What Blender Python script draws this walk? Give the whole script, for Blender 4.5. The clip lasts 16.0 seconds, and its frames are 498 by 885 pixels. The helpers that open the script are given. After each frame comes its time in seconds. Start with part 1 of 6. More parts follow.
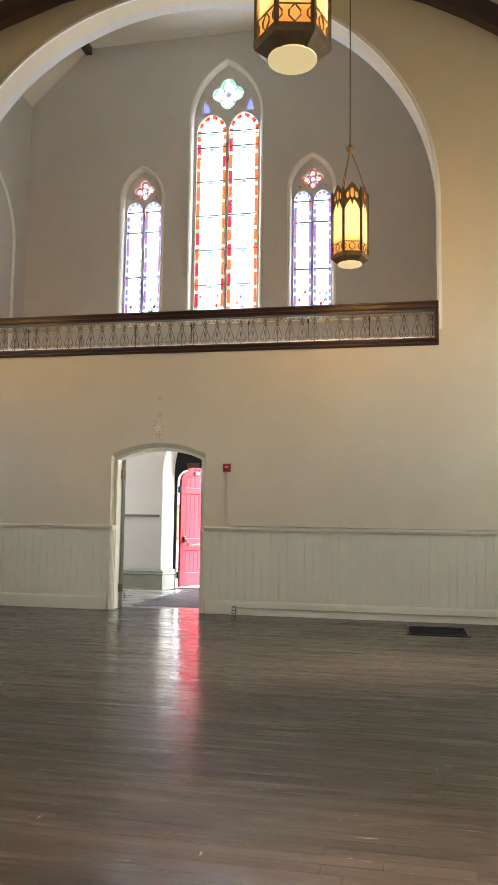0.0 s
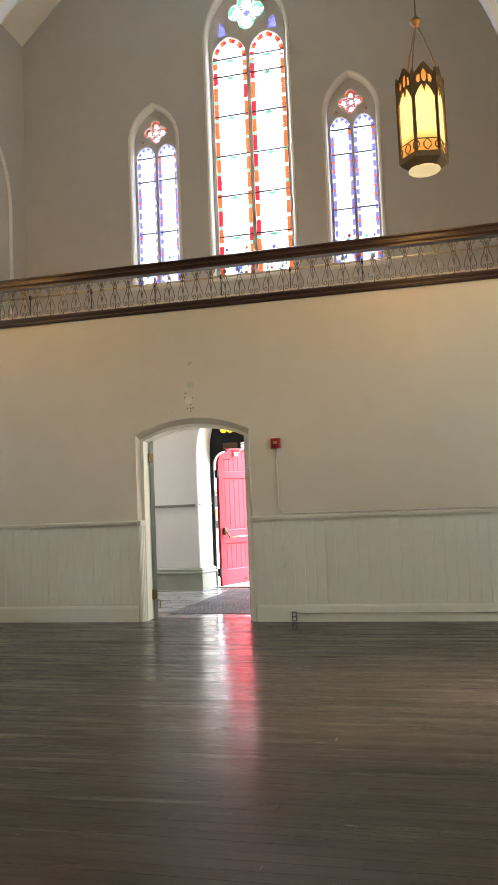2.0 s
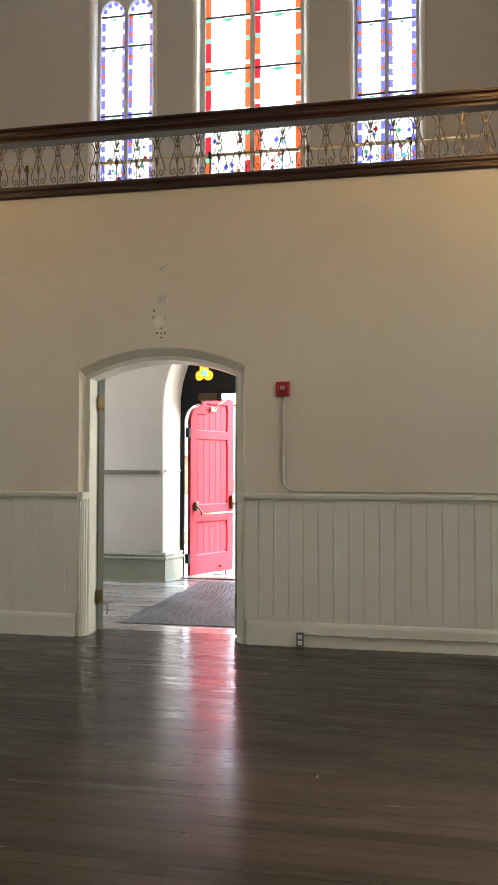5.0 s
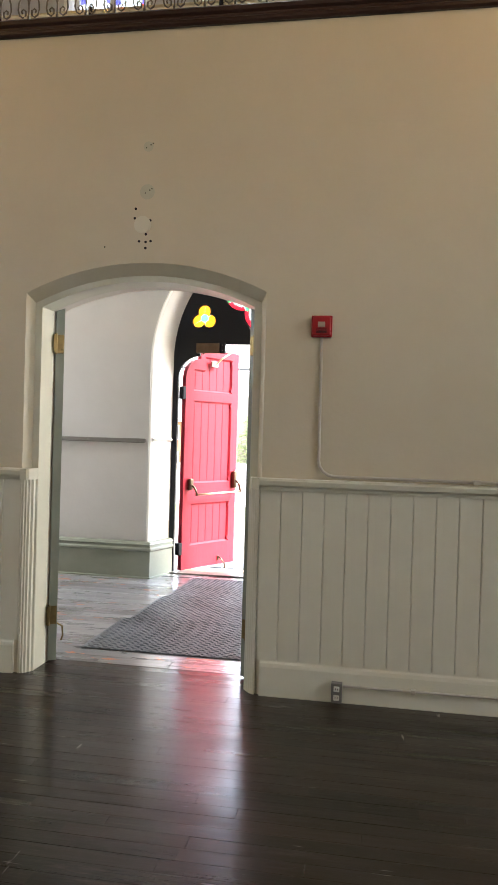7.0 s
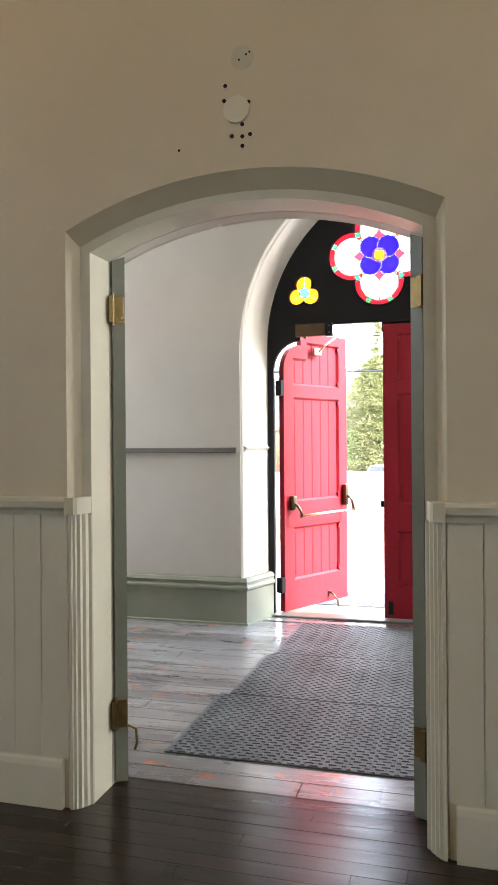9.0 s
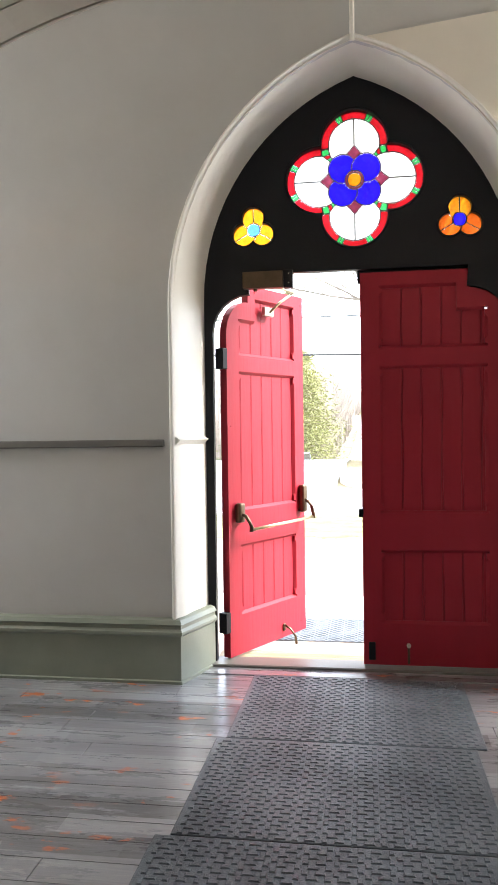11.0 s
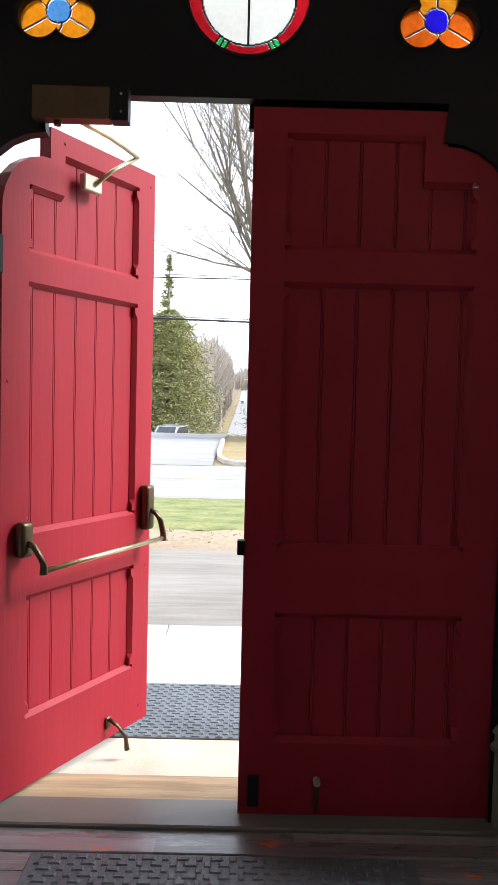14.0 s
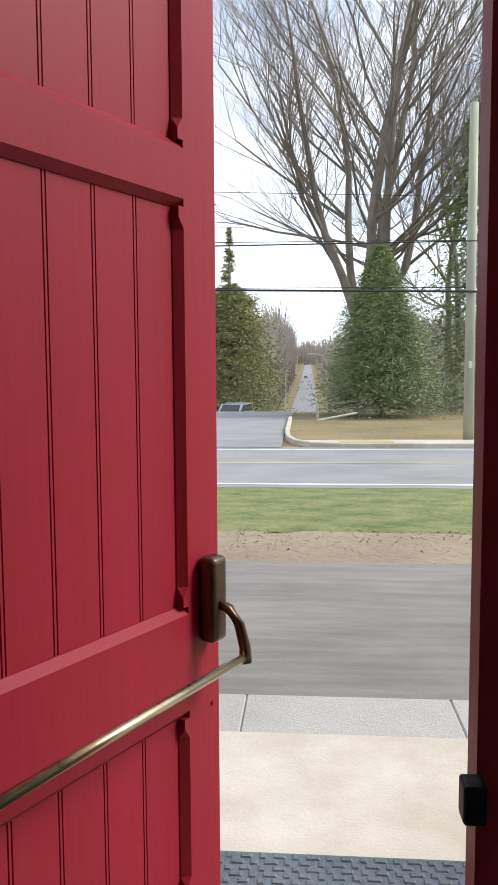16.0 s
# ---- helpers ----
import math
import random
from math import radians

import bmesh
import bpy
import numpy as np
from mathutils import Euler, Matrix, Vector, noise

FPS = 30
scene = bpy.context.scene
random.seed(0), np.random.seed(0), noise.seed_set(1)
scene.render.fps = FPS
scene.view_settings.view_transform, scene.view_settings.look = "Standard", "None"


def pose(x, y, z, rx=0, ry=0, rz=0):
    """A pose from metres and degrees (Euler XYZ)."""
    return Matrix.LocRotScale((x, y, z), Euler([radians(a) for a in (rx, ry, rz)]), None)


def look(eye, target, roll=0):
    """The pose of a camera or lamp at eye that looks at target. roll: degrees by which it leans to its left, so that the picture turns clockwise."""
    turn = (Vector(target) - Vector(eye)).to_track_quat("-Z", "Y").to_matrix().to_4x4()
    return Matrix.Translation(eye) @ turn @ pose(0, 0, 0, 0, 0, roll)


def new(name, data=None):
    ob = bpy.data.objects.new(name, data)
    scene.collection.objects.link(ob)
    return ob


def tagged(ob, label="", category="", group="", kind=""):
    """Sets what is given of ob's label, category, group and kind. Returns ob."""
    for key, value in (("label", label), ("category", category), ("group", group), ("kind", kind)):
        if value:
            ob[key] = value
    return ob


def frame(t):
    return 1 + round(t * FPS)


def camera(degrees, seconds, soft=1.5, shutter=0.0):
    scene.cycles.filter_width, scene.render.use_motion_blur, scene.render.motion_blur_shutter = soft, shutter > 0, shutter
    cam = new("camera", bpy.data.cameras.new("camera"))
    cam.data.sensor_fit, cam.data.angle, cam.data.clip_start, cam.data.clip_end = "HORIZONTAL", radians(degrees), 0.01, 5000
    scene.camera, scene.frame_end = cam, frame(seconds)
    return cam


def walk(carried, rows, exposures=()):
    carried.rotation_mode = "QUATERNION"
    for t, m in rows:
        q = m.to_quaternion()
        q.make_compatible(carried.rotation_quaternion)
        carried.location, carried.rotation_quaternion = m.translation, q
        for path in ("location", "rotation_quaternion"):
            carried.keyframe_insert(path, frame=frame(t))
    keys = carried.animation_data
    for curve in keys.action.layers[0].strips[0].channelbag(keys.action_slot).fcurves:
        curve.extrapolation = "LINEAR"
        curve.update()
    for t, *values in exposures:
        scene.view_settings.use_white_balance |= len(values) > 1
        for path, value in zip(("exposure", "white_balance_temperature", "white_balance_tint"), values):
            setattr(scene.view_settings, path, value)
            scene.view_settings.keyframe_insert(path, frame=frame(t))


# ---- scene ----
cam = camera(36.2, 16.0)
PATH = [
    (0, (0.309, 0.076, 1.386), (-0.084, 2.027, 1.580), 0.8),
    (0.5, (0.121, 0.495, 1.468), (-0.204, 2.465, 1.586), 0.1),
    (1, (-0.121, 0.965, 1.437), (-0.421, 2.940, 1.544), -0.6),
    (1.5, (-0.292, 1.414, 1.448), (-0.602, 3.386, 1.571), -1.3),
    (2, (-0.398, 1.976, 1.420), (-0.859, 3.916, 1.573), -2.3),
    (2.5, (-0.621, 2.343, 1.434), (-1.258, 4.235, 1.558), -2.4),
    (3, (-0.829, 2.788, 1.467), (-1.425, 4.693, 1.593), -2.8),
    (3.5, (-0.998, 3.240, 1.496), (-1.497, 5.175, 1.589), -1.9),
    (4, (-1.172, 3.708, 1.471), (-1.638, 5.647, 1.615), -2.7),
    (4.5, (-1.269, 4.187, 1.457), (-1.646, 6.147, 1.588), -2.3),
    (4.7, (-1.279, 4.379, 1.448), (-1.645, 6.343, 1.551), -1.0),
    (6.8, (-1.813, 6.369, 1.499), (-2.168, 8.337, 1.484), 2.0),
    (7, (-1.817, 6.576, 1.474), (-2.167, 8.545, 1.454), 1.7),
    (7.5, (-1.932, 6.963, 1.504), (-2.357, 8.917, 1.508), 2.3),
    (8, (-2.128, 7.373, 1.526), (-2.615, 9.313, 1.515), 2.8),
    (8.5, (-2.280, 7.773, 1.494), (-2.797, 9.705, 1.458), -0.3),
    (8.7, (-2.338, 7.929, 1.473), (-2.886, 9.853, 1.465), -0.6),
    (10.8, (-3.030, 9.443, 1.400), (-3.379, 11.413, 1.407), 0.3),
    (11, (-3.033, 9.673, 1.457), (-3.337, 11.650, 1.422), -0.8),
    (11.5, (-3.033, 10.059, 1.543), (-3.319, 12.036, 1.461), -1.6),
    (12, (-3.134, 10.480, 1.512), (-3.342, 12.469, 1.460), -1.5),
    (12.5, (-3.151, 10.819, 1.494), (-3.317, 12.812, 1.456), -1.0),
    (13, (-3.101, 11.080, 1.500), (-3.289, 13.070, 1.423), 1.4),
    (13.5, (-3.076, 11.402, 1.462), (-3.115, 13.400, 1.392), 2.9),
    (14, (-3.066, 11.777, 1.425), (-3.054, 13.772, 1.320), 1.4),
    (14.5, (-3.054, 12.173, 1.441), (-3.122, 14.165, 1.315), 1.0),
    (15, (-3.121, 12.556, 1.424), (-3.327, 14.539, 1.307), 1.8),
    (15.5, (-3.221, 12.973, 1.440), (-3.429, 14.955, 1.299), 1.4),
    (16, (-3.266, 13.384, 1.454), (-3.421, 15.371, 1.283), -0.3),
]
EXPOSURES = [(0.0, 3.9), (3.0, 3.8), (4.5, 3.6), (7.0, 3.65), (8.7, 3.5), (11.0, 2.85), (12.5, 2.1), (13.5, 1.65), (14.5, 1.3), (15.2, 0.85), (16.0, 0.5)]
walk(cam, [(t, look(eye, target, roll)) for t, eye, target, roll in PATH], EXPOSURES)

# ---- daylight: a bright overcast sky with a weak veiled sun ----
SUN_UP, SUN_AROUND = radians(40), radians(84)
world = bpy.data.worlds.new("overcast_sky")
scene.world = world
world.use_nodes = True
wn, wl = world.node_tree.nodes, world.node_tree.links
wn.clear()
w_out, w_bg, w_sky = wn.new("ShaderNodeOutputWorld"), wn.new("ShaderNodeBackground"), wn.new("ShaderNodeTexSky")
w_sky.sky_type, w_sky.sun_disc, w_sky.sun_elevation, w_sky.sun_rotation = "NISHITA", False, SUN_UP, SUN_AROUND
w_mix, w_noise, w_ramp, w_co = wn.new("ShaderNodeMix"), wn.new("ShaderNodeTexNoise"), wn.new("ShaderNodeValToRGB"), wn.new("ShaderNodeTexCoord")
w_map = wn.new("ShaderNodeMapping")
w_map.inputs["Scale"].default_value = (1.6, 1.6, 5.0)
w_mix.data_type = "RGBA"
w_noise.inputs["Scale"].default_value, w_noise.inputs["Detail"].default_value = 2.2, 6.0
w_ramp.color_ramp.elements[0].position, w_ramp.color_ramp.elements[0].color = 0.34, (3.4, 4.0, 5.1, 1)
w_ramp.color_ramp.elements[1].position, w_ramp.color_ramp.elements[1].color = 0.66, (7.6, 7.9, 8.3, 1)
w_mix.inputs[0].default_value = 0.85
wl.new(w_co.outputs["Generated"], w_map.inputs["Vector"])
wl.new(w_map.outputs["Vector"], w_noise.inputs["Vector"])
wl.new(w_noise.outputs["Fac"], w_ramp.inputs["Fac"])
wl.new(w_sky.outputs["Color"], w_mix.inputs[6])
wl.new(w_ramp.outputs["Color"], w_mix.inputs[7])
wl.new(w_mix.outputs[2], w_bg.inputs["Color"])
w_bg.inputs["Strength"].default_value = 0.15
wl.new(w_bg.outputs["Background"], w_out.inputs["Surface"])


def lamp(name, kind, place, aim, power, colour, size=(1, 1)):
    data = bpy.data.lights.new(name, kind)
    data.energy, data.color = power, colour
    ob = new(name, data)
    ob.matrix_world = look(place, aim)
    if kind == "AREA":
        data.shape, data.size, data.size_y = "RECTANGLE", size[0], size[1]
    return ob


sun_dir = Vector((math.sin(SUN_AROUND) * math.cos(SUN_UP), math.cos(SUN_AROUND) * math.cos(SUN_UP), math.sin(SUN_UP)))
sun = lamp("sun", "SUN", sun_dir * 60, (0, 0, 0), 2.8, (1.0, 0.96, 0.9))
sun.data.angle = radians(20)
DOOR_X, WIN_X = -3.085, -3.03          # middle of the red doors, of the gallery windows
WALL_Y, FRONT_Y, DOOR_Y = 10.85, 13.95, 14.285   # nave end wall, front wall, door frame
# daylight in the openings of the gallery windows
SKY_TINT = (0.88, 0.94, 1.0)
for wx, wz, wide, tall, power in ((WIN_X, 7.65, 1.5, 5.2, 60), (WIN_X - 1.69, 6.65, 0.95, 3.4, 20), (WIN_X + 1.69, 6.65, 0.95, 3.4, 20)):
    lamp("window_daylight", "AREA", (wx, 14.78, wz), (wx, 10, wz), power * 0.5, SKY_TINT, (wide, tall))
# nave side windows are assumed, out of view; their lamps fill the end wall
UNSEEN_WINDOWS = (-1.0, 3.5, 8.0)
for side in (-1, 1):
    for wy in UNSEEN_WINDOWS:
        lx = -3.05 + side * 7.1
        lamp("window_daylight", "AREA", (lx, wy, 3.9), (-3.05, wy, 3.9), (5.6 if wy > 6 else 0.7) if side > 0 else 0.4, (0.91, 0.96, 1.0), (1.1, 3.0))
# added hall lamps, out of view, set so the reveal shades the closed door
for side in (-1, 1):
    lamp("hall_unseen_fill", "AREA", (-3.03 + side * 4.25, 13.60, 2.3), (-3.03, 13.60, 2.0), 8 if side < 0 else 17, (0.97, 0.98, 1.0), (0.36, 1.7))
# the third lantern is unseen, added to warm the wall's upper left
LAMPS = ((-0.30, 9.2, 4.475), (-0.32, 4.35, 4.11), (-6.15, 9.2, 4.475))
for x, y, z in LAMPS:
    lamp("lantern_light", "POINT", (x, y, z + 0.45), (x, y, 0), 5.5, (1.0, 0.52, 0.16)).data.shadow_soft_size = 0.1


# ---- materials ----
def nodes_of(name):
    m = bpy.data.materials.new(name)
    m.use_nodes = True
    return m, m.node_tree.nodes, m.node_tree.links, m.node_tree.nodes["Principled BSDF"]


def surf(name, dark, light, scale=6.0, rough=0.6, rough_var=0.15, bump=0.1, bump_scale=60.0, metal=0.0, coat=0.0, stretch=(1, 1, 1), big=0.7, vary=0.0, spec=0.5):
    """A surface with variation at two scales, wear in its gloss and fine relief, at real-world size."""
    m, n, l, b = nodes_of(name)
    geo, mp = n.new("ShaderNodeNewGeometry"), n.new("ShaderNodeMapping")
    mp.inputs["Scale"].default_value = stretch
    l.new(geo.outputs["Position"], mp.inputs["Vector"])
    fine, broad, mix = n.new("ShaderNodeTexNoise"), n.new("ShaderNodeTexNoise"), n.new("ShaderNodeMix")
    fine.inputs["Scale"].default_value, fine.inputs["Detail"].default_value, fine.inputs["Roughness"].default_value = scale, 8.0, 0.65
    broad.inputs["Scale"].default_value, broad.inputs["Detail"].default_value = big, 4.0
    l.new(mp.outputs["Vector"], fine.inputs["Vector"])
    l.new(geo.outputs["Position"], broad.inputs["Vector"])
    add = n.new("ShaderNodeMath")
    add.operation = "ADD"
    half = n.new("ShaderNodeMath")
    half.operation, half.inputs[1].default_value = "MULTIPLY", 0.5
    l.new(fine.outputs["Fac"], add.inputs[0])
    l.new(broad.outputs["Fac"], add.inputs[1])
    l.new(add.outputs[0], half.inputs[0])
    ramp = n.new("ShaderNodeMapRange")
    ramp.inputs["From Min"].default_value, ramp.inputs["From Max"].default_value = 0.33, 0.67
    l.new(half.outputs[0], ramp.inputs["Value"])
    fac = ramp.outputs[0]
    if vary:
        info, vm = n.new("ShaderNodeObjectInfo"), n.new("ShaderNodeMath")
        vm.operation, vm.use_clamp = "MULTIPLY_ADD", True
        vm.inputs[1].default_value = vary
        l.new(info.outputs["Random"], vm.inputs[0])
        l.new(fac, vm.inputs[2])
        sub = n.new("ShaderNodeMath")
        sub.operation, sub.use_clamp, sub.inputs[1].default_value = "SUBTRACT", True, vary / 2
        l.new(vm.outputs[0], sub.inputs[0])
        fac = sub.outputs[0]
    mix.data_type = "RGBA"
    mix.inputs[6].default_value, mix.inputs[7].default_value = (*dark, 1), (*light, 1)
    l.new(fac, mix.inputs[0])
    l.new(mix.outputs[2], b.inputs["Base Color"])
    rr = n.new("ShaderNodeMapRange")
    rr.inputs["To Min"].default_value, rr.inputs["To Max"].default_value = max(0.03, rough - rough_var), min(1.0, rough + rough_var)
    l.new(fine.outputs["Fac"], rr.inputs["Value"])
    l.new(rr.outputs[0], b.inputs["Roughness"])
    b.inputs["Metallic"].default_value, b.inputs["Coat Weight"].default_value = metal, coat
    b.inputs["Specular IOR Level"].default_value = spec
    if bump:
        tex, bp = n.new("ShaderNodeTexNoise"), n.new("ShaderNodeBump")
        tex.inputs["Scale"].default_value, tex.inputs["Detail"].default_value = bump_scale, 5.0
        l.new(mp.outputs["Vector"], tex.inputs["Vector"])
        bp.inputs["Strength"].default_value, bp.inputs["Distance"].default_value = bump, 0.01
        l.new(tex.outputs["Fac"], bp.inputs["Height"])
        l.new(bp.outputs["Normal"], b.inputs["Normal"])
    return m


def glass(name, colour, milky=0.5, pattern=0.25, scale=30.0):
    """A pane of stained glass: partly clear, partly milky, unevenly coloured, a little shiny."""
    m, n, l, b = nodes_of(name)
    n.remove(b)
    clear, soft, shine = n.new("ShaderNodeBsdfTransparent"), n.new("ShaderNodeBsdfTranslucent"), n.new("ShaderNodeBsdfGlossy")
    blend, mix = n.new("ShaderNodeMixShader"), n.new("ShaderNodeMixShader")
    geo, tex, cm = n.new("ShaderNodeNewGeometry"), n.new("ShaderNodeTexNoise"), n.new("ShaderNodeMix")
    tex.inputs["Scale"].default_value, tex.inputs["Detail"].default_value = scale, 3.0
    l.new(geo.outputs["Position"], tex.inputs["Vector"])
    cm.data_type = "RGBA"
    cm.inputs[6].default_value = (*[c * (1 - pattern) for c in colour], 1)
    cm.inputs[7].default_value = (*[min(1, c * (1 + pattern)) for c in colour], 1)
    l.new(tex.outputs["Fac"], cm.inputs[0])
    l.new(cm.outputs[2], clear.inputs["Color"])
    l.new(cm.outputs[2], soft.inputs["Color"])
    shine.inputs["Roughness"].default_value = 0.15
    blend.inputs[0].default_value, mix.inputs[0].default_value = milky, 0.04
    l.new(clear.outputs[0], blend.inputs[1])
    l.new(soft.outputs[0], blend.inputs[2])
    l.new(blend.outputs[0], mix.inputs[1])
    l.new(shine.outputs[0], mix.inputs[2])
    l.new(mix.outputs[0], n["Material Output"].inputs["Surface"])
    return m


def glow(name, bright, edge, low, high, bulbs=()):
    """The lit glass of a lantern: brightest level with its bulbs, in the object's own height."""
    m, n, l, b = nodes_of(name)
    co, sep, tex, cm = n.new("ShaderNodeTexCoord"), n.new("ShaderNodeSeparateXYZ"), n.new("ShaderNodeTexNoise"), n.new("ShaderNodeMix")
    tex.inputs["Scale"].default_value, tex.inputs["Detail"].default_value = 9.0, 4.0
    l.new(co.outputs["Object"], tex.inputs["Vector"])
    l.new(co.outputs["Object"], sep.inputs[0])

    def calc(op, a, v):
        k = n.new("ShaderNodeMath")
        k.operation = op
        for slot, src in ((0, a), (1, v)):
            if isinstance(src, (int, float)):
                k.inputs[slot].default_value = src
            else:
                l.new(src, k.inputs[slot])
        return k.outputs[0]
    fac = calc("MULTIPLY", tex.outputs["Fac"], 0.3 if bulbs else 1.0)
    for height in bulbs:
        off = calc("MULTIPLY", calc("SUBTRACT", sep.outputs[2], height), 1.0 / 0.13)
        fac = calc("ADD", fac, calc("POWER", 2.718, calc("MULTIPLY", calc("MULTIPLY", off, off), -1.0)))
    clamp = n.new("ShaderNodeClamp")
    l.new(fac, clamp.inputs["Value"])
    power = n.new("ShaderNodeMapRange")
    power.inputs["To Min"].default_value, power.inputs["To Max"].default_value = low, high
    l.new(clamp.outputs[0], power.inputs["Value"])
    cm.data_type = "RGBA"
    cm.inputs[6].default_value, cm.inputs[7].default_value = (*edge, 1), (*bright, 1)
    l.new(clamp.outputs[0], cm.inputs[0])
    l.new(cm.outputs[2], b.inputs["Base Color"])
    l.new(cm.outputs[2], b.inputs["Emission Color"])
    l.new(power.outputs[0], b.inputs["Emission Strength"])
    b.inputs["Roughness"].default_value = 0.3
    return m


PLASTER = surf("cream_plaster", (0.535, 0.482, 0.345), (0.585, 0.532, 0.39), 3.0, 0.62, 0.1, 0.12, 35)
WHITE_PLASTER = surf("off_white_plaster", (0.48, 0.475, 0.465), (0.54, 0.535, 0.525), 3.0, 0.65, 0.1, 0.1, 35)
HALL_PLASTER = surf("warm_white_plaster", (0.66, 0.61, 0.53), (0.73, 0.69, 0.61), 3.0, 0.6, 0.1, 0.1, 35)
CREAM_PAINT = surf("cream_gloss_paint", (0.58, 0.562, 0.44), (0.63, 0.612, 0.485), 5.0, 0.38, 0.1, 0.05, 90, vary=0.08)
WHITE_PAINT = surf("white_paint", (0.70, 0.68, 0.62), (0.78, 0.76, 0.70), 5.0, 0.4, 0.1, 0.05, 90)
GREY_GREEN = surf("grey_green_paint", (0.19, 0.21, 0.17), (0.25, 0.27, 0.22), 5.0, 0.35, 0.1, 0.05, 70)
GREY_PAINT = surf("grey_brown_paint", (0.11, 0.105, 0.095), (0.16, 0.152, 0.138), 5.0, 0.4, 0.1, 0.05, 70)
RED_PAINT = surf("red_door_paint", (0.265, 0.014, 0.026), (0.335, 0.019, 0.036), 7.0, 0.48, 0.08, 0.10, 45, stretch=(1, 1, 0.12), vary=0.12, spec=0.22)
BLACK_PAINT = surf("black_paint", (0.005, 0.006, 0.009), (0.010, 0.011, 0.015), 6.0, 0.5, 0.12, 0.1, 50, spec=0.22)
DARK_WOOD = surf("dark_stained_wood", (0.018, 0.010, 0.008), (0.045, 0.024, 0.018), 7.0, 0.33, 0.1, 0.08, 60, stretch=(0.2, 1, 1))
BRONZE = surf("brown_bronze", (0.08, 0.055, 0.035), (0.14, 0.10, 0.065), 20, 0.36, 0.1, 0.03, 120, metal=0.85)
BRASS = surf("aged_brass", (0.13, 0.088, 0.034), (0.27, 0.19, 0.08), 25, 0.3, 0.1, 0.03, 120, metal=1.0)
BAR_BRASS = surf("worn_brass_bar", (0.50, 0.42, 0.26), (0.66, 0.57, 0.38), 25, 0.3, 0.1, 0.03, 120, metal=1.0)
STEEL = surf("painted_steel", (0.45, 0.42, 0.35), (0.55, 0.52, 0.44), 15, 0.4, 0.1, 0.03, 100, metal=0.3)
IRON = surf("wrought_iron", (0.10, 0.085, 0.065), (0.20, 0.17, 0.13), 20, 0.4, 0.12, 0.05, 90, metal=0.7)
LEAD = surf("lead_came", (0.02, 0.02, 0.02), (0.05, 0.05, 0.05), 30, 0.6, 0.1, 0.05, 120, metal=0.1, spec=0.2)
STONE = surf("painted_tracery", (0.50, 0.50, 0.48), (0.60, 0.60, 0.58), 6, 0.6, 0.1, 0.1, 60)
OUT_STONE = surf("outer_wall_stone", (0.25, 0.22, 0.19), (0.36, 0.33, 0.29), 5, 0.85, 0.1, 0.4, 25)
SIGNAL_RED = surf("red_alarm_plastic", (0.30, 0.008, 0.013), (0.38, 0.013, 0.018), 12, 0.3, 0.08, 0.02, 80)
RUBBER = surf("charcoal_rubber_mat", (0.035, 0.045, 0.055), (0.17, 0.20, 0.23), 45, 0.45, 0.15, 0.35, 180, big=2.0)
OLD_SILL = surf("weathered_sill_wood", (0.13, 0.085, 0.045), (0.50, 0.38, 0.24), 22, 0.75, 0.1, 0.7, 40, stretch=(0.08, 1, 1))
CONCRETE = surf("worn_concrete", (0.40, 0.345, 0.275), (0.63, 0.58, 0.50), 4, 0.85, 0.1, 0.25, 90)
GRIT = surf("exposed_aggregate", (0.28, 0.27, 0.26), (0.52, 0.50, 0.47), 90, 0.9, 0.08, 0.6, 130)
ASPHALT = surf("drive_asphalt", (0.125, 0.114, 0.104), (0.275, 0.256, 0.238), 5, 0.85, 0.1, 0.4, 150, stretch=(0.25, 1.6, 1), big=0.6)
ROAD_GREY = surf("pale_road_asphalt", (0.20, 0.20, 0.205), (0.30, 0.30, 0.305), 4, 0.85, 0.1, 0.3, 120, stretch=(0.15, 1, 1))
GRASS = surf("spring_grass", (0.055, 0.10, 0.018), (0.27, 0.26, 0.11), 13, 0.9, 0.08, 0.9, 60, big=2.2)
DRY_GRASS = surf("dry_lawn", (0.12, 0.11, 0.04), (0.30, 0.22, 0.12), 6, 0.9, 0.08, 0.7, 60, big=0.35)
DIRT = surf("bare_earth", (0.20, 0.15, 0.10), (0.36, 0.29, 0.21), 14, 0.95, 0.05, 0.8, 70)
LEAF_LITTER = surf("leaf_litter", (0.11, 0.085, 0.06), (0.20, 0.16, 0.115), 0.3, 0.95, 0.03, 0)
LINE_WHITE = surf("road_line_white", (0.55, 0.55, 0.53), (0.72, 0.72, 0.70), 8, 0.8, 0.1, 0.2, 90)
LINE_YELLOW = surf("faded_yellow_line", (0.42, 0.34, 0.16), (0.55, 0.45, 0.2), 8, 0.8, 0.1, 0.2, 90)
POLE_WOOD = surf("pale_treated_pole", (0.30, 0.32, 0.24), (0.44, 0.45, 0.35), 6, 0.8, 0.1, 0.3, 40, stretch=(1, 1, 0.1))
BARK = surf("grey_bark", (0.14, 0.12, 0.10), (0.28, 0.245, 0.205), 6, 0.9, 0.08, 0.6, 30, stretch=(1, 1, 0.25))
NEEDLE = surf("spruce_needles", (0.12, 0.175, 0.07), (0.27, 0.33, 0.135), 3, 0.7, 0.1, 0, vary=0.0)
CEDAR = surf("cedar_foliage", (0.15, 0.165, 0.06), (0.32, 0.325, 0.13), 2.5, 0.75, 0.1, 0)
WOODS = surf("far_bare_woods", (0.24, 0.205, 0.175), (0.40, 0.35, 0.30), 0.25, 0.95, 0.03, 0)


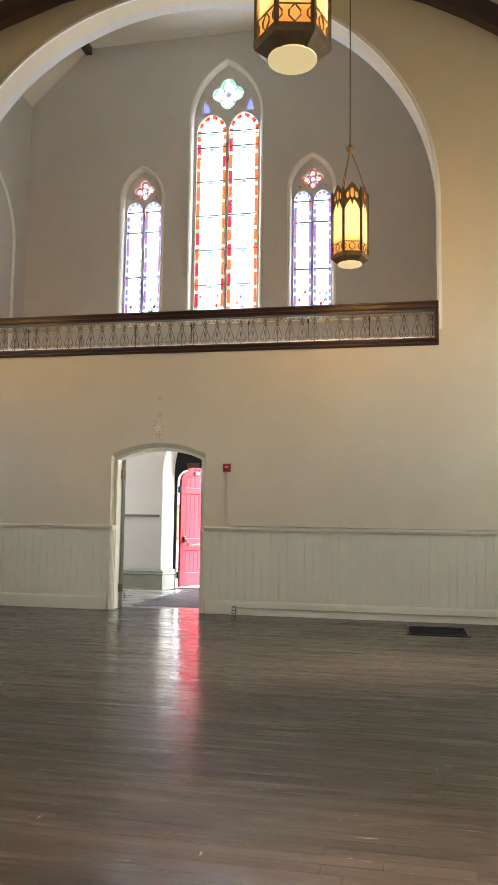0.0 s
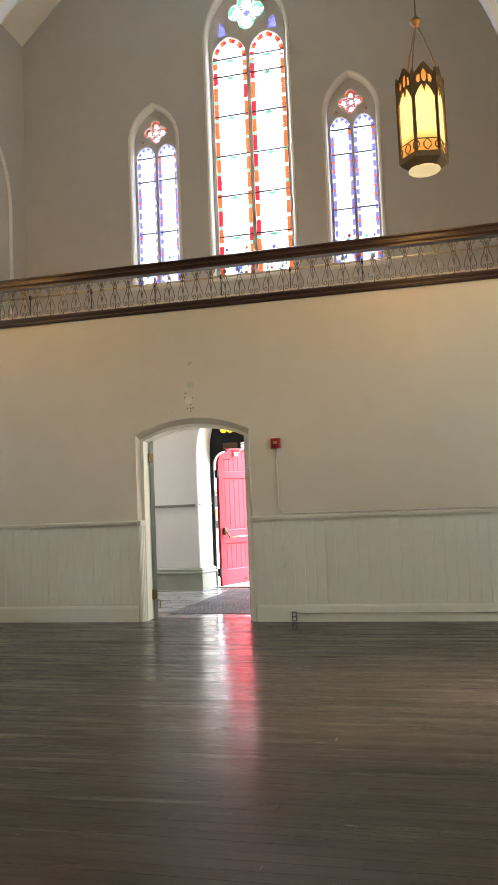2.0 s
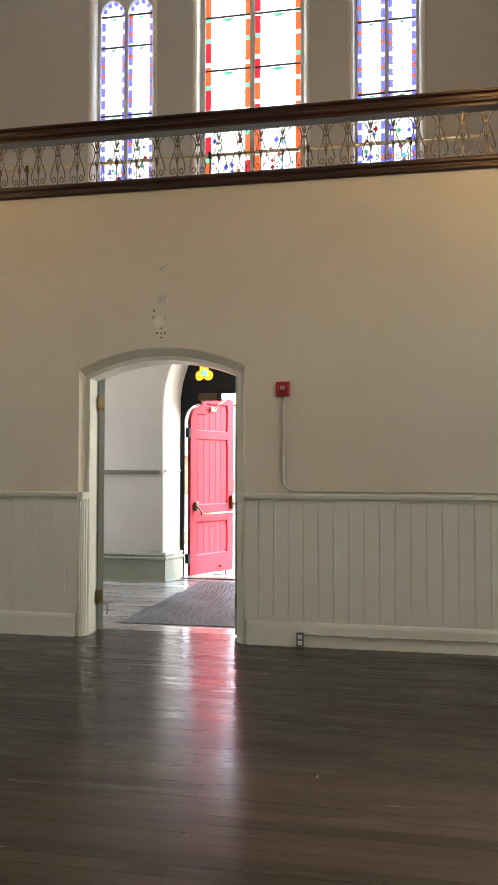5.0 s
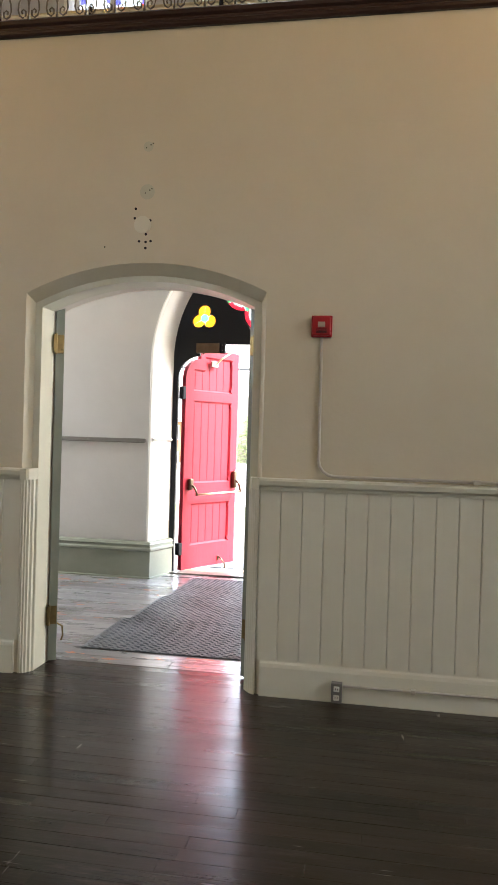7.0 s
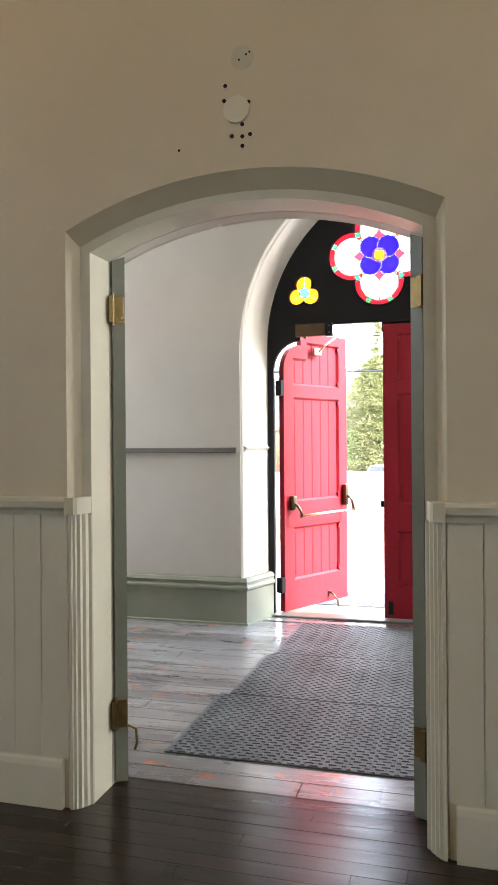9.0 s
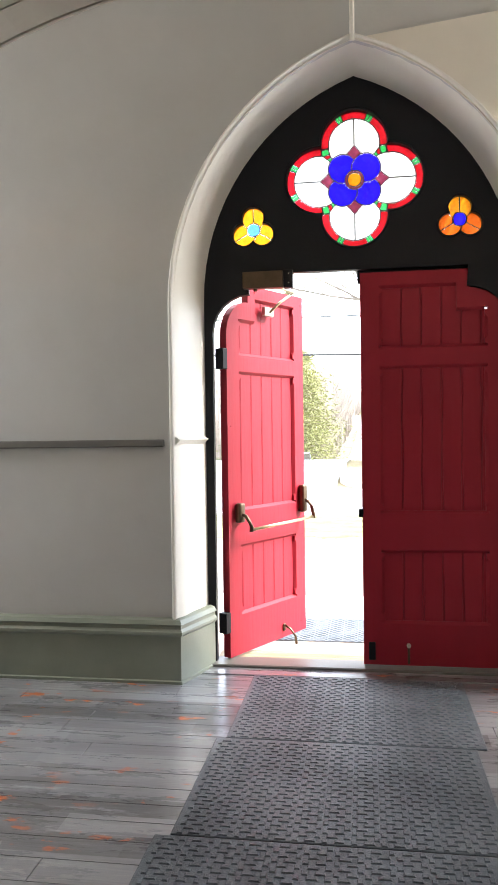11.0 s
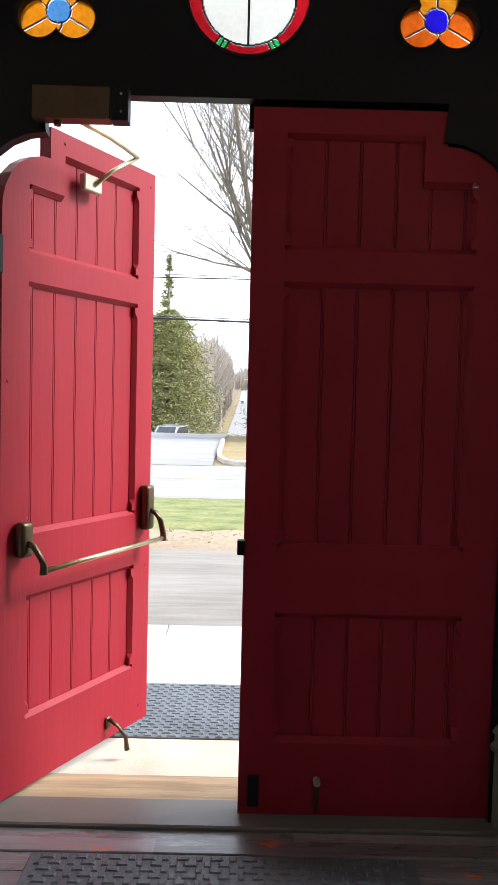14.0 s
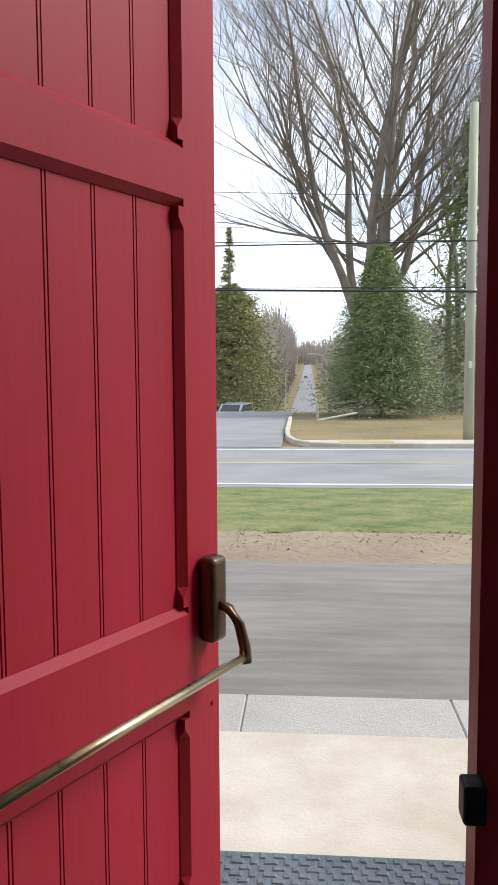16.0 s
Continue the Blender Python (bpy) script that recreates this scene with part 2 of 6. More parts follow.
def boards_material(name, row, length, palette, rough, coat, wear, orange=None, spec=0.5):
    """Floor boards along x: each board its own tone, long grain, scuffs and dull patches."""
    m, n, l, b = nodes_of(name)
    geo, sep = n.new("ShaderNodeNewGeometry"), n.new("ShaderNodeSeparateXYZ")
    l.new(geo.outputs["Position"], sep.inputs[0])

    def math_node(op, a, v):
        k = n.new("ShaderNodeMath")
        k.operation = op
        l.new(a, k.inputs[0])
        if isinstance(v, (int, float)):
            k.inputs[1].default_value = v
        else:
            l.new(v, k.inputs[1])
        return k.outputs[0]

    def noise_node(scale, stretch, detail=6.0, rough_=0.6):
        mp, t = n.new("ShaderNodeMapping"), n.new("ShaderNodeTexNoise")
        mp.inputs["Scale"].default_value = stretch
        l.new(geo.outputs["Position"], mp.inputs["Vector"])
        t.inputs["Scale"].default_value, t.inputs["Detail"].default_value, t.inputs["Roughness"].default_value = scale, detail, rough_
        l.new(mp.outputs["Vector"], t.inputs["Vector"])
        return t.outputs["Fac"]

    def band(src, lo, hi, a=0.0, c=1.0):
        k = n.new("ShaderNodeMapRange")
        k.inputs["From Min"].default_value, k.inputs["From Max"].default_value = lo, hi
        k.inputs["To Min"].default_value, k.inputs["To Max"].default_value = a, c
        l.new(src, k.inputs["Value"])
        return k.outputs[0]

    def blend(fac, a, c):
        k = n.new("ShaderNodeMix")
        k.data_type = "RGBA"
        l.new(fac, k.inputs[0])
        for src, slot in ((a, 6), (c, 7)):
            if isinstance(src, tuple):
                k.inputs[slot].default_value = (*src, 1)
            else:
                l.new(src, k.inputs[slot])
        return k.outputs[2]
    rows = math_node("FLOOR", math_node("DIVIDE", sep.outputs[1], row), 0.0)
    info = n.new("ShaderNodeTexWhiteNoise")
    info.noise_dimensions = "1D"
    l.new(rows, info.inputs["W"])
    along = math_node("FLOOR", math_node("DIVIDE", math_node("ADD", sep.outputs[0], math_node("MULTIPLY", info.outputs["Value"], 9.0)), length), 0.0)
    cell = n.new("ShaderNodeTexWhiteNoise")
    cell.noise_dimensions = "2D"
    comb = n.new("ShaderNodeCombineXYZ")
    l.new(rows, comb.inputs[0])
    l.new(along, comb.inputs[1])
    l.new(comb.outputs[0], cell.inputs["Vector"])
    grain = noise_node(9.0, (0.35, 7.0, 1.0), 9.0, 0.7)
    broad = noise_node(0.8, (0.7, 1.3, 1.0), 4.0)
    tone = math_node("ADD", math_node("MULTIPLY", cell.outputs["Value"], 0.45), math_node("ADD", math_node("MULTIPLY", grain, 0.5), math_node("MULTIPLY", broad, 0.4)))
    colour = blend(band(tone, 0.35, 0.95), palette[0], palette[1])
    scuff = band(noise_node(2.6, (0.5, 3.0, 1.0), 10.0, 0.78), 0.57, 0.72)
    colour = blend(math_node("MULTIPLY", scuff, wear), colour, palette[2])
    if orange:
        spots = math_node("MULTIPLY", band(noise_node(6.5, (0.8, 2.0, 1.0), 6.0, 0.62), 0.605, 0.635), band(noise_node(1.1, (1, 1, 1), 2.0), 0.40, 0.52))
        colour = blend(spots, colour, orange)
    scratch = band(noise_node(13.0, (1.0, 0.16, 1.0), 3.0, 0.8), 0.70, 0.74)
    colour = blend(math_node("MULTIPLY", scratch, 0.6), colour, (0.42, 0.44, 0.47) if orange else (0.24, 0.21, 0.19))
    nick = band(noise_node(26.0, (0.16, 1.4, 1.0), 2.0, 0.6), 0.72, 0.75)
    colour = blend(math_node("MULTIPLY", nick, 0.5), colour, (0.60, 0.60, 0.60) if orange else (0.22, 0.20, 0.18))
    l.new(colour, b.inputs["Base Color"])
    dull = band(noise_node(3.5, (0.5, 2.2, 1.0), 8.0, 0.7), 0.3, 0.75, rough - 0.09, rough + 0.16)
    l.new(dull, b.inputs["Roughness"])
    l.new(band(noise_node(3.0, (0.22, 3.4, 1.0), 7.0, 0.7), 0.32, 0.68, coat * 0.45, min(1.0, coat * 1.5)), b.inputs["Coat Weight"])
    l.new(band(noise_node(1.3, (0.4, 2.0, 1.0), 5.0, 0.6), 0.3, 0.7, 0.13, 0.23), b.inputs["Coat Roughness"])
    b.inputs["Specular IOR Level"].default_value, b.inputs["Coat IOR"].default_value = spec, 1.5
    bp = n.new("ShaderNodeBump")
    bp.inputs["Strength"].default_value, bp.inputs["Distance"].default_value = 0.22, 0.004
    l.new(math_node("ADD", grain, noise_node(2.0, (0.4, 5.0, 1.0), 5.0)), bp.inputs["Height"])
    l.new(bp.outputs["Normal"], b.inputs["Normal"])
    ripple = n.new("ShaderNodeBump")
    ripple.inputs["Strength"].default_value, ripple.inputs["Distance"].default_value = 0.10, 0.004
    l.new(math_node("ADD", grain, noise_node(1.6, (0.3, 3.0, 1.0), 3.0)), ripple.inputs["Height"])
    l.new(ripple.outputs["Normal"], b.inputs["Coat Normal"])
    return m


NAVE_BOARD, HALL_BOARD = 0.082, 0.135
NAVE_FLOOR = boards_material("dark_strip_floor", NAVE_BOARD, 1.9, ((0.007, 0.0045, 0.003), (0.027, 0.017, 0.011), (0.075, 0.055, 0.040)), 0.42, 0.95, 0.6, None, 0.06)
HALL_FLOOR = boards_material("worn_painted_boards", HALL_BOARD, 1.4, ((0.10, 0.095, 0.10), (0.34, 0.345, 0.37), (0.62, 0.64, 0.68)), 0.28, 0.8, 0.9, (0.62, 0.15, 0.045))


# ---- building helpers ----
def bm_box(bm, x0, x1, y0, y1, z0, z1, bevel=0.0):
    g = bmesh.ops.create_cube(bm, size=1.0, matrix=Matrix.Translation(((x0 + x1) / 2, (y0 + y1) / 2, (z0 + z1) / 2)) @ Matrix.Diagonal((x1 - x0, y1 - y0, z1 - z0, 1)))
    if bevel:
        edges = list({e for v in g["verts"] for e in v.link_edges})
        bmesh.ops.bevel(bm, geom=edges, offset=bevel, segments=1, affect="EDGES")
    return bm


def box(x0, x1, y0, y1, z0, z1, bevel=0.0):
    return bm_box(bmesh.new(), x0, x1, y0, y1, z0, z1, bevel)


def slab(outline, y0, y1, holes=(), axes="xz"):
    """A flat plate with holes: an outline in two axes, thick along the third from y0 to y1."""
    bm = bmesh.new()
    third = ({"x", "y", "z"} - set(axes)).pop()

    def at(p, d):
        c = {axes[0]: p[0], axes[1]: p[1], third: d}
        return (c["x"], c["y"], c["z"])
    loops, edges = [], []
    for ring in (outline, *holes):
        vs = [bm.verts.new(at(p, y0)) for p in ring]
        loops.append(vs)
        edges += [bm.edges.new((vs[i], vs[(i + 1) % len(vs)])) for i in range(len(vs))]
    bmesh.ops.triangle_fill(bm, use_beauty=True, edges=edges)
    faces = list(bm.faces)
    twin = {v: bm.verts.new(Vector(v.co) + Vector(at((0, 0), y1 - y0))) for vs in loops for v in vs}
    for f in faces:
        bm.faces.new([twin[v] for v in reversed(f.verts)])
    for vs in loops:
        for i in range(len(vs)):
            a, b = vs[i], vs[(i + 1) % len(vs)]
            bm.faces.new((a, b, twin[b], twin[a]))
    bmesh.ops.recalc_face_normals(bm, faces=bm.faces)
    return bm


def strip(rings, closed=False, cap=True):
    """A skin over rings of points, all of one length."""
    bm = bmesh.new()
    vs = [[bm.verts.new(p) for p in r] for r in rings]
    n = len(vs[0])
    for a, b in zip(vs, vs[1:]):
        for i in range(n if closed else n - 1):
            bm.faces.new((a[i], a[(i + 1) % n], b[(i + 1) % n], b[i]))
    if cap and closed:
        bm.faces.new(list(reversed(vs[0])))
        bm.faces.new(vs[-1])
    bmesh.ops.recalc_face_normals(bm, faces=bm.faces)
    return bm


def tube(points, radius, sides=8, bm=None):
    """A round bar along points; radius is one number or one for each point."""
    bm = bm or bmesh.new()
    pts = [Vector(p) for p in points]
    rad = radius if isinstance(radius, (list, tuple)) else [radius] * len(pts)
    rings = []
    for i, p in enumerate(pts):
        d = (pts[min(i + 1, len(pts) - 1)] - pts[max(i - 1, 0)]).normalized()
        s = d.cross(Vector((0, 0, 1)) if abs(d.z) < 0.9 else Vector((1, 0, 0))).normalized()
        u = s.cross(d)
        rings.append([bm.verts.new(p + (s * math.cos(a) + u * math.sin(a)) * rad[i]) for a in (2 * math.pi * k / sides for k in range(sides))])
    for a, b in zip(rings, rings[1:]):
        for k in range(sides):
            bm.faces.new((a[k], a[(k + 1) % sides], b[(k + 1) % sides], b[k]))
    bm.faces.new(list(reversed(rings[0])))
    bm.faces.new(rings[-1])
    return bm


def mesh_of(name, bm, material, smooth=False):
    me = bpy.data.meshes.new(name)
    bm.to_mesh(me)
    bm.free()
    me.materials.append(material)
    if smooth:
        me.polygons.foreach_set("use_smooth", [True] * len(me.polygons))
    return me


def part(name, bm, material, parent, label="", smooth=False):
    ob = new(name, mesh_of(name, bm, material, smooth))
    ob.parent = parent
    return tagged(ob, label)


def shared(name, me, parent, m):
    """One more piece on a mesh that alike pieces share."""
    ob = new(name, me)
    ob.parent = parent
    ob.matrix_basis = m
    return ob


def setting(name, bm, material, label="", category="", smooth=False):
    return tagged(new(name, mesh_of(name, bm, material, smooth)), label, category, "", "structure")


def thing(name, place, label, category, group="", kind=""):
    ob = new(name)
    ob.location = place
    return tagged(ob, label, category, group, kind)


def arc(cx, cz, rx, rz, a0, a1, n):
    return [(cx + rx * math.cos(radians(a0 + (a1 - a0) * i / n)), cz + rz * math.sin(radians(a0 + (a1 - a0) * i / n))) for i in range(n + 1)]


def gothic(cx, half, base, spring, lean, n=14):
    """A pointed arch from foot to foot; lean is how far the arcs' centres lie past the middle."""
    r = half + lean
    top = math.degrees(math.acos(lean / r))
    right = [(cx - lean + r * math.cos(radians(top * i / n)), spring + r * math.sin(radians(top * i / n))) for i in range(n + 1)]
    left = [(2 * cx - x, z) for x, z in reversed(right[:-1])]
    return [(cx + half, base)] + right + left + [(cx - half, base)]


def foils(cx, cz, away, r, count, turn, n=96):
    """The outline of a quatrefoil or trefoil."""
    ring = []
    for i in range(n):
        a, best = 2 * math.pi * i / n, 0.0
        for k in range(count):
            d = a - (turn + 2 * math.pi * k / count)
            s = r * r - (away * math.sin(d)) ** 2
            if s >= 0 and away * math.cos(d) + math.sqrt(s) > best:
                best = away * math.cos(d) + math.sqrt(s)
        ring.append((cx + best * math.cos(a), cz + best * math.sin(a)))
    return ring


def sweep(path, profile):
    """A moulding: profile points (out, up) carried along an open path of (place, out, up) frames."""
    return strip([[p + o * a + u * b for a, b in profile] for p, o, u in path], closed=True)


def moulding(x0, x1, y, z, profile):
    """A straight moulding along x on a wall that faces -y; the profile is (out, up)."""
    o, u = Vector((0, -1, 0)), Vector((0, 0, 1))
    return sweep([(Vector((x0, y, z)), o, u), (Vector((x1, y, z)), o, u)], profile)


# ---- the large structure ----
NL, NR, NB = -10.15, 4.05, -6.0      # nave: side walls and back wall
OPEN_L, OPEN_R = -3.882, -2.577      # nave doorway, clear between its jambs
SPLAY_L, SPLAY_R = -3.957, -2.497    # nave doorway, where its plaster splay meets the wall
ARCH_L, ARCH_R, ARCH_SPRING, ARCH_RISE = -7.03, 0.83, 5.95, 3.66
RAIL_LOW, RAIL_TOP = 3.81, 4.45
ROOM_L, ROOM_R = -7.17, 1.11         # gallery and entrance hall
GAL_FLOOR = 4.04

mid = (OPEN_L + OPEN_R) / 2
half_o = (OPEN_R - OPEN_L) / 2


def door_head(half, spring, rise, n=16):
    """The low segmental arch over the nave doorway, from right to left."""
    r = (half * half + rise * rise) / (2 * rise)
    a = math.degrees(math.asin(half / r))
    return arc(mid, spring + rise - r, r, r, 90 - a, 90 + a, n)


half_s = (SPLAY_R - SPLAY_L) / 2
splay_head = door_head(half_s, 2.288, 0.172)
neck_head = door_head(half_s - 0.034, 2.236, 0.160)


setting("floor_nave", box(NL, NR, NB, 11.19, -0.10, -0.022), NAVE_FLOOR, "dark stained wooden strip floor of the nave", "floor")
setting("floor_hall", box(ROOM_L, ROOM_R, 11.19, 14.27, -0.10, -0.022), DARK_WOOD, "worn grey painted floor boards of the entrance hall", "floor")
head = door_head(half_o, 2.212, 0.150)
outline = [(NL, 0), (SPLAY_L, 0)] + list(reversed(splay_head)) + [(SPLAY_R, 0), (NR, 0), (NR, 11.6), (NL, 11.6)]
acx, arx = (ARCH_L + ARCH_R) / 2, (ARCH_R - ARCH_L) / 2
gallery_hole = [(ARCH_R, RAIL_LOW + 0.03)] + arc(acx, ARCH_SPRING, arx, ARCH_RISE, 0, 180, 48) + [(ARCH_L, RAIL_LOW + 0.03)]
setting("wall_nave_end", slab(outline, WALL_Y, 11.17, [gallery_hole]), PLASTER, "cream plaster end wall with arched doorway below the gallery", "wall")
# the deep soffit of the great arch
o1 = [(ARCH_R, GAL_FLOOR)] + arc(acx, ARCH_SPRING, arx, ARCH_RISE, 0, 180, 48) + [(ARCH_L, GAL_FLOOR)]
o2 = [(ARCH_R + 0.25, GAL_FLOOR)] + arc(acx, ARCH_SPRING, arx + 0.25, ARCH_RISE + 0.25, 0, 180, 48) + [(ARCH_L - 0.25, GAL_FLOOR)]
setting("wall_arch_lining", slab(o1 + list(reversed(o2)), 11.17, 11.35), WHITE_PLASTER, "white plaster lining of the gallery arch", "wall")
# pale bead round the edge of the arch
bead = []
for x, z in o1:
    d = Vector((acx - x, 0, max(0, ARCH_SPRING - z) * 0 + (ARCH_SPRING - z if z > ARCH_SPRING else 0))).normalized()
    bead.append((Vector((x, WALL_Y, z)), d, Vector((0, -1, 0))))
setting("trim_arch_edge", sweep(bead, [(-0.045, 0.0), (-0.045, 0.012), (-0.01, 0.02), (0.012, 0.012), (0.012, -0.02)]), WHITE_PAINT, "white painted edge of the gallery arch", "trim")
# openings in the side walls are assumed, to hold the fill lamps
for name, x0, x1 in (("wall_nave_west", NL - 0.3, NL), ("wall_nave_east", NR, NR + 0.3)):
    holes = [gothic(wy, 0.55, 2.4, 4.6, 0.4) for wy in UNSEEN_WINDOWS]
    setting(name, slab([(NB, 0), (11.17, 0), (11.17, 11.6), (NB, 11.6)], x0, x1, holes, axes="yz"), PLASTER, "cream plaster side wall of the nave", "wall")
setting("wall_nave_back", box(NL - 0.3, NR + 0.3, NB - 0.3, NB, 0, 11.6), PLASTER, "cream plaster back wall of the nave", "wall")
setting("ceiling_nave", box(NL - 0.3, NR + 0.3, NB - 0.3, 11.17, 11.6, 11.8), WHITE_PLASTER, "white plaster nave ceiling", "ceiling")

# front wall with the three windows above and the pointed doorway below
LEAN, HALF, SPRING = 0.45, 1.03, 2.185
doorway = gothic(DOOR_X, HALF, 0, SPRING, LEAN)
SIDE_HALF, MAIN_HALF = 0.43, 0.715
wins = [("window_main", WIN_X, MAIN_HALF, 5.12, 9.2, 0.594), ("window_side", WIN_X - 1.69, SIDE_HALF, 5.12, 7.65, 0.265), ("window_side", WIN_X + 1.69, SIDE_HALF, 5.12, 7.65, 0.265)]
holes = [gothic(cx, half, sill, spring, lean) for _, cx, half, sill, spring, lean in wins]
outline = [(ROOM_L - 3, -0.3), (DOOR_X - HALF, -0.3)] + list(reversed(doorway)) + [(DOOR_X + HALF, -0.3), (ROOM_R + 3, -0.3), (ROOM_R + 3, 12), (ROOM_L - 3, 12)]
setting("wall_front", slab(outline, FRONT_Y, 14.33, holes), WHITE_PLASTER, "plaster front wall with pointed doorway and stained glass windows", "wall")
setting("wall_front_outer", slab(outline, 14.33, 14.58, holes), OUT_STONE, "stone outer face of the front wall", "wall")
# the hall's own plaster skin on the front wall, below the gallery
hall_out = [(ROOM_L, 0), (DOOR_X - HALF, 0)] + list(reversed(doorway)) + [(DOOR_X + HALF, 0), (ROOM_R, 0), (ROOM_R, 4.02), (ROOM_L, 4.02)]
setting("wall_hall_front", slab(hall_out, FRONT_Y - 0.012, FRONT_Y - 0.002), HALL_PLASTER, "warm white plaster wall round the red doors", "wall")
# each hall side wall gets an assumed opening for its fill lamp
for name, x0, x1 in (("wall_hall_west", ROOM_L - 0.3, ROOM_L), ("wall_hall_east", ROOM_R, ROOM_R + 0.3)):
    setting(name, slab([(11.17, 0), (FRONT_Y, 0), (FRONT_Y, GAL_FLOOR), (11.17, GAL_FLOOR)], x0, x1, [[(13.40, 1.4), (13.80, 1.4), (13.80, 3.2), (13.40, 3.2)]], axes="yz"), HALL_PLASTER, "warm white plaster side wall of the hall", "wall")
    setting(name.replace("hall", "gallery"), box(x0, x1, 11.17, FRONT_Y, GAL_FLOOR, 12), WHITE_PLASTER, "white plaster side wall of the gallery", "wall")
hall_back = [(ROOM_L, 0), (OPEN_L, 0)] + list(reversed(head)) + [(OPEN_R, 0), (ROOM_R, 0), (ROOM_R, 3.7), (ROOM_L, 3.7)]
setting("wall_hall_back", slab(hall_back, 11.172, 11.18), HALL_PLASTER, "warm white plaster back of the end wall", "wall")
setting("ceiling_hall", box(ROOM_L, ROOM_R, 11.18, FRONT_Y - 0.014, 4.015, GAL_FLOOR), HALL_PLASTER, "plaster ceiling of the hall under the gallery", "ceiling")
# gallery ceiling: sloping sides and a flat middle
slope = [(ROOM_L - 0.05, 9.74), (-5.95, 10.93), (-0.11, 10.93), (ROOM_R + 0.05, 9.74), (ROOM_R + 0.05, 10.1), (-0.05, 11.2), (-6.0, 11.2), (ROOM_L - 0.05, 10.1)]
setting("ceiling_gallery", slab(slope, 11.172, FRONT_Y - 0.002), WHITE_PAINT, "white gallery ceiling with sloping sides", "ceiling")
for x in (-5.95, -0.11):
    setting("trim_ceiling_beam", box(x - 0.07, x + 0.07, 11.3, FRONT_Y - 0.01, 10.78, 10.94, 0.01), DARK_WOOD, "dark stained ceiling beam", "beam")
# blind arch on the gallery's side walls
for x, d in ((ROOM_L, 1), (ROOM_R, -1)):
    ring = gothic(12.5, 0.95, GAL_FLOOR, 6.6, 0.5)
    path = [(Vector((x, y, z)), Vector((0, 12.5 - y, (6.6 - z) if z > 6.6 else 0)).normalized(), Vector((d, 0, 0))) for y, z in ring]
    setting("trim_blind_arch", sweep(path, [(-0.05, 0.0), (-0.05, 0.012), (0.0, 0.03), (0.05, 0.012), (0.05, 0.0)]), WHITE_PAINT, "white moulded blind arch", "trim")
# dark roof braces of the nave, close to the end wall
for pts in ([(-7.4, 8.5), (-6.0, 9.2), (-4.98, 9.51), (-3.9, 9.7)], [(0.0, 9.1), (0.69, 8.79), (1.19, 8.51), (1.66, 8.2), (2.6, 7.4)]):
    top = [(x, z + 0.34) for x, z in reversed(pts)]
    setting("trim_roof_brace", slab(pts + top, 10.52, 10.70), DARK_WOOD, "dark stained timber roof brace", "beam")

# nave wainscot trims
RAIL_PROFILE = [(0, 0), (0.018, 0.0), (0.024, 0.018), (0.040, 0.030), (0.046, 0.055), (0.040, 0.066), (0, 0.070)]
BASE_PROFILE = [(0, 0), (0.026, 0), (0.026, 0.165), (0.020, 0.185), (0.012, 0.195), (0.010, 0.205), (0, 0.205)]
for x0, x1 in ((NL, SPLAY_L + 0.007), (SPLAY_R - 0.007, NR)):
    setting("trim_chair_rail", moulding(x0, x1, WALL_Y, 1.165, RAIL_PROFILE), CREAM_PAINT, "cream painted chair rail moulding", "trim")
    setting("baseboard", moulding(x0 if x0 < -4 else SPLAY_R + 0.022, SPLAY_L - 0.022 if x0 < -4 else x1, WALL_Y, 0, BASE_PROFILE), CREAM_PAINT, "cream painted baseboard", "baseboard")
setting("trim_plaster_seam", box(NL, NR, WALL_Y - 0.0014, WALL_Y, 3.23, 3.25), PLASTER, "faint raised seam in the cream plaster", "trim")
door_1 = thing("door_1", (mid, WALL_Y, 0), "arched doorway with cream casing and two open grey-green leaves", "door", kind="structure")


def under(ob):
    return Matrix.Translation(-Vector(ob.location))


def shift(bm, ob):
    bmesh.ops.transform(bm, matrix=under(ob), verts=bm.verts)
    return bm


SPLAY_Y = WALL_Y + 0.058
splay_ring = [(SPLAY_R, 0)] + splay_head + [(SPLAY_L, 0)]
neck_ring = [(SPLAY_R - 0.034, 0)] + neck_head + [(SPLAY_L + 0.034, 0)]
clear_ring = [(OPEN_R, 0)] + head + [(OPEN_L, 0)]
part("splay", shift(strip([[(x, WALL_Y, z) for x, z in splay_ring], [(x, SPLAY_Y, z) for x, z in neck_ring], [(x, SPLAY_Y + 0.02, z) for x, z in neck_ring]]), door_1), PLASTER, door_1, "splayed cream plaster edge")
part("jamb_lining", shift(slab(neck_ring + list(reversed(clear_ring)), SPLAY_Y, 11.075), door_1), CREAM_PAINT, door_1, "cream painted door frame")
part("wall_core", shift(slab([(SPLAY_R + 0.1, 0)] + door_head(half_s + 0.1, 2.288, 0.25) + [(SPLAY_L - 0.1, 0)] + list(reversed(clear_ring)), 11.08, 11.165), door_1), HALL_PLASTER, door_1)
CASE = [(0.0, 0.012), (0.0, -0.013), (0.013, -0.013), (0.016, -0.006), (0.026, -0.004), (0.029, 0.004), (0.040, 0.010), (0.043, 0.022), (0.054, 0.030), (0.058, 0.046), (0.068, 0.052), (0.071, 0.058), (0.0, 0.058)]
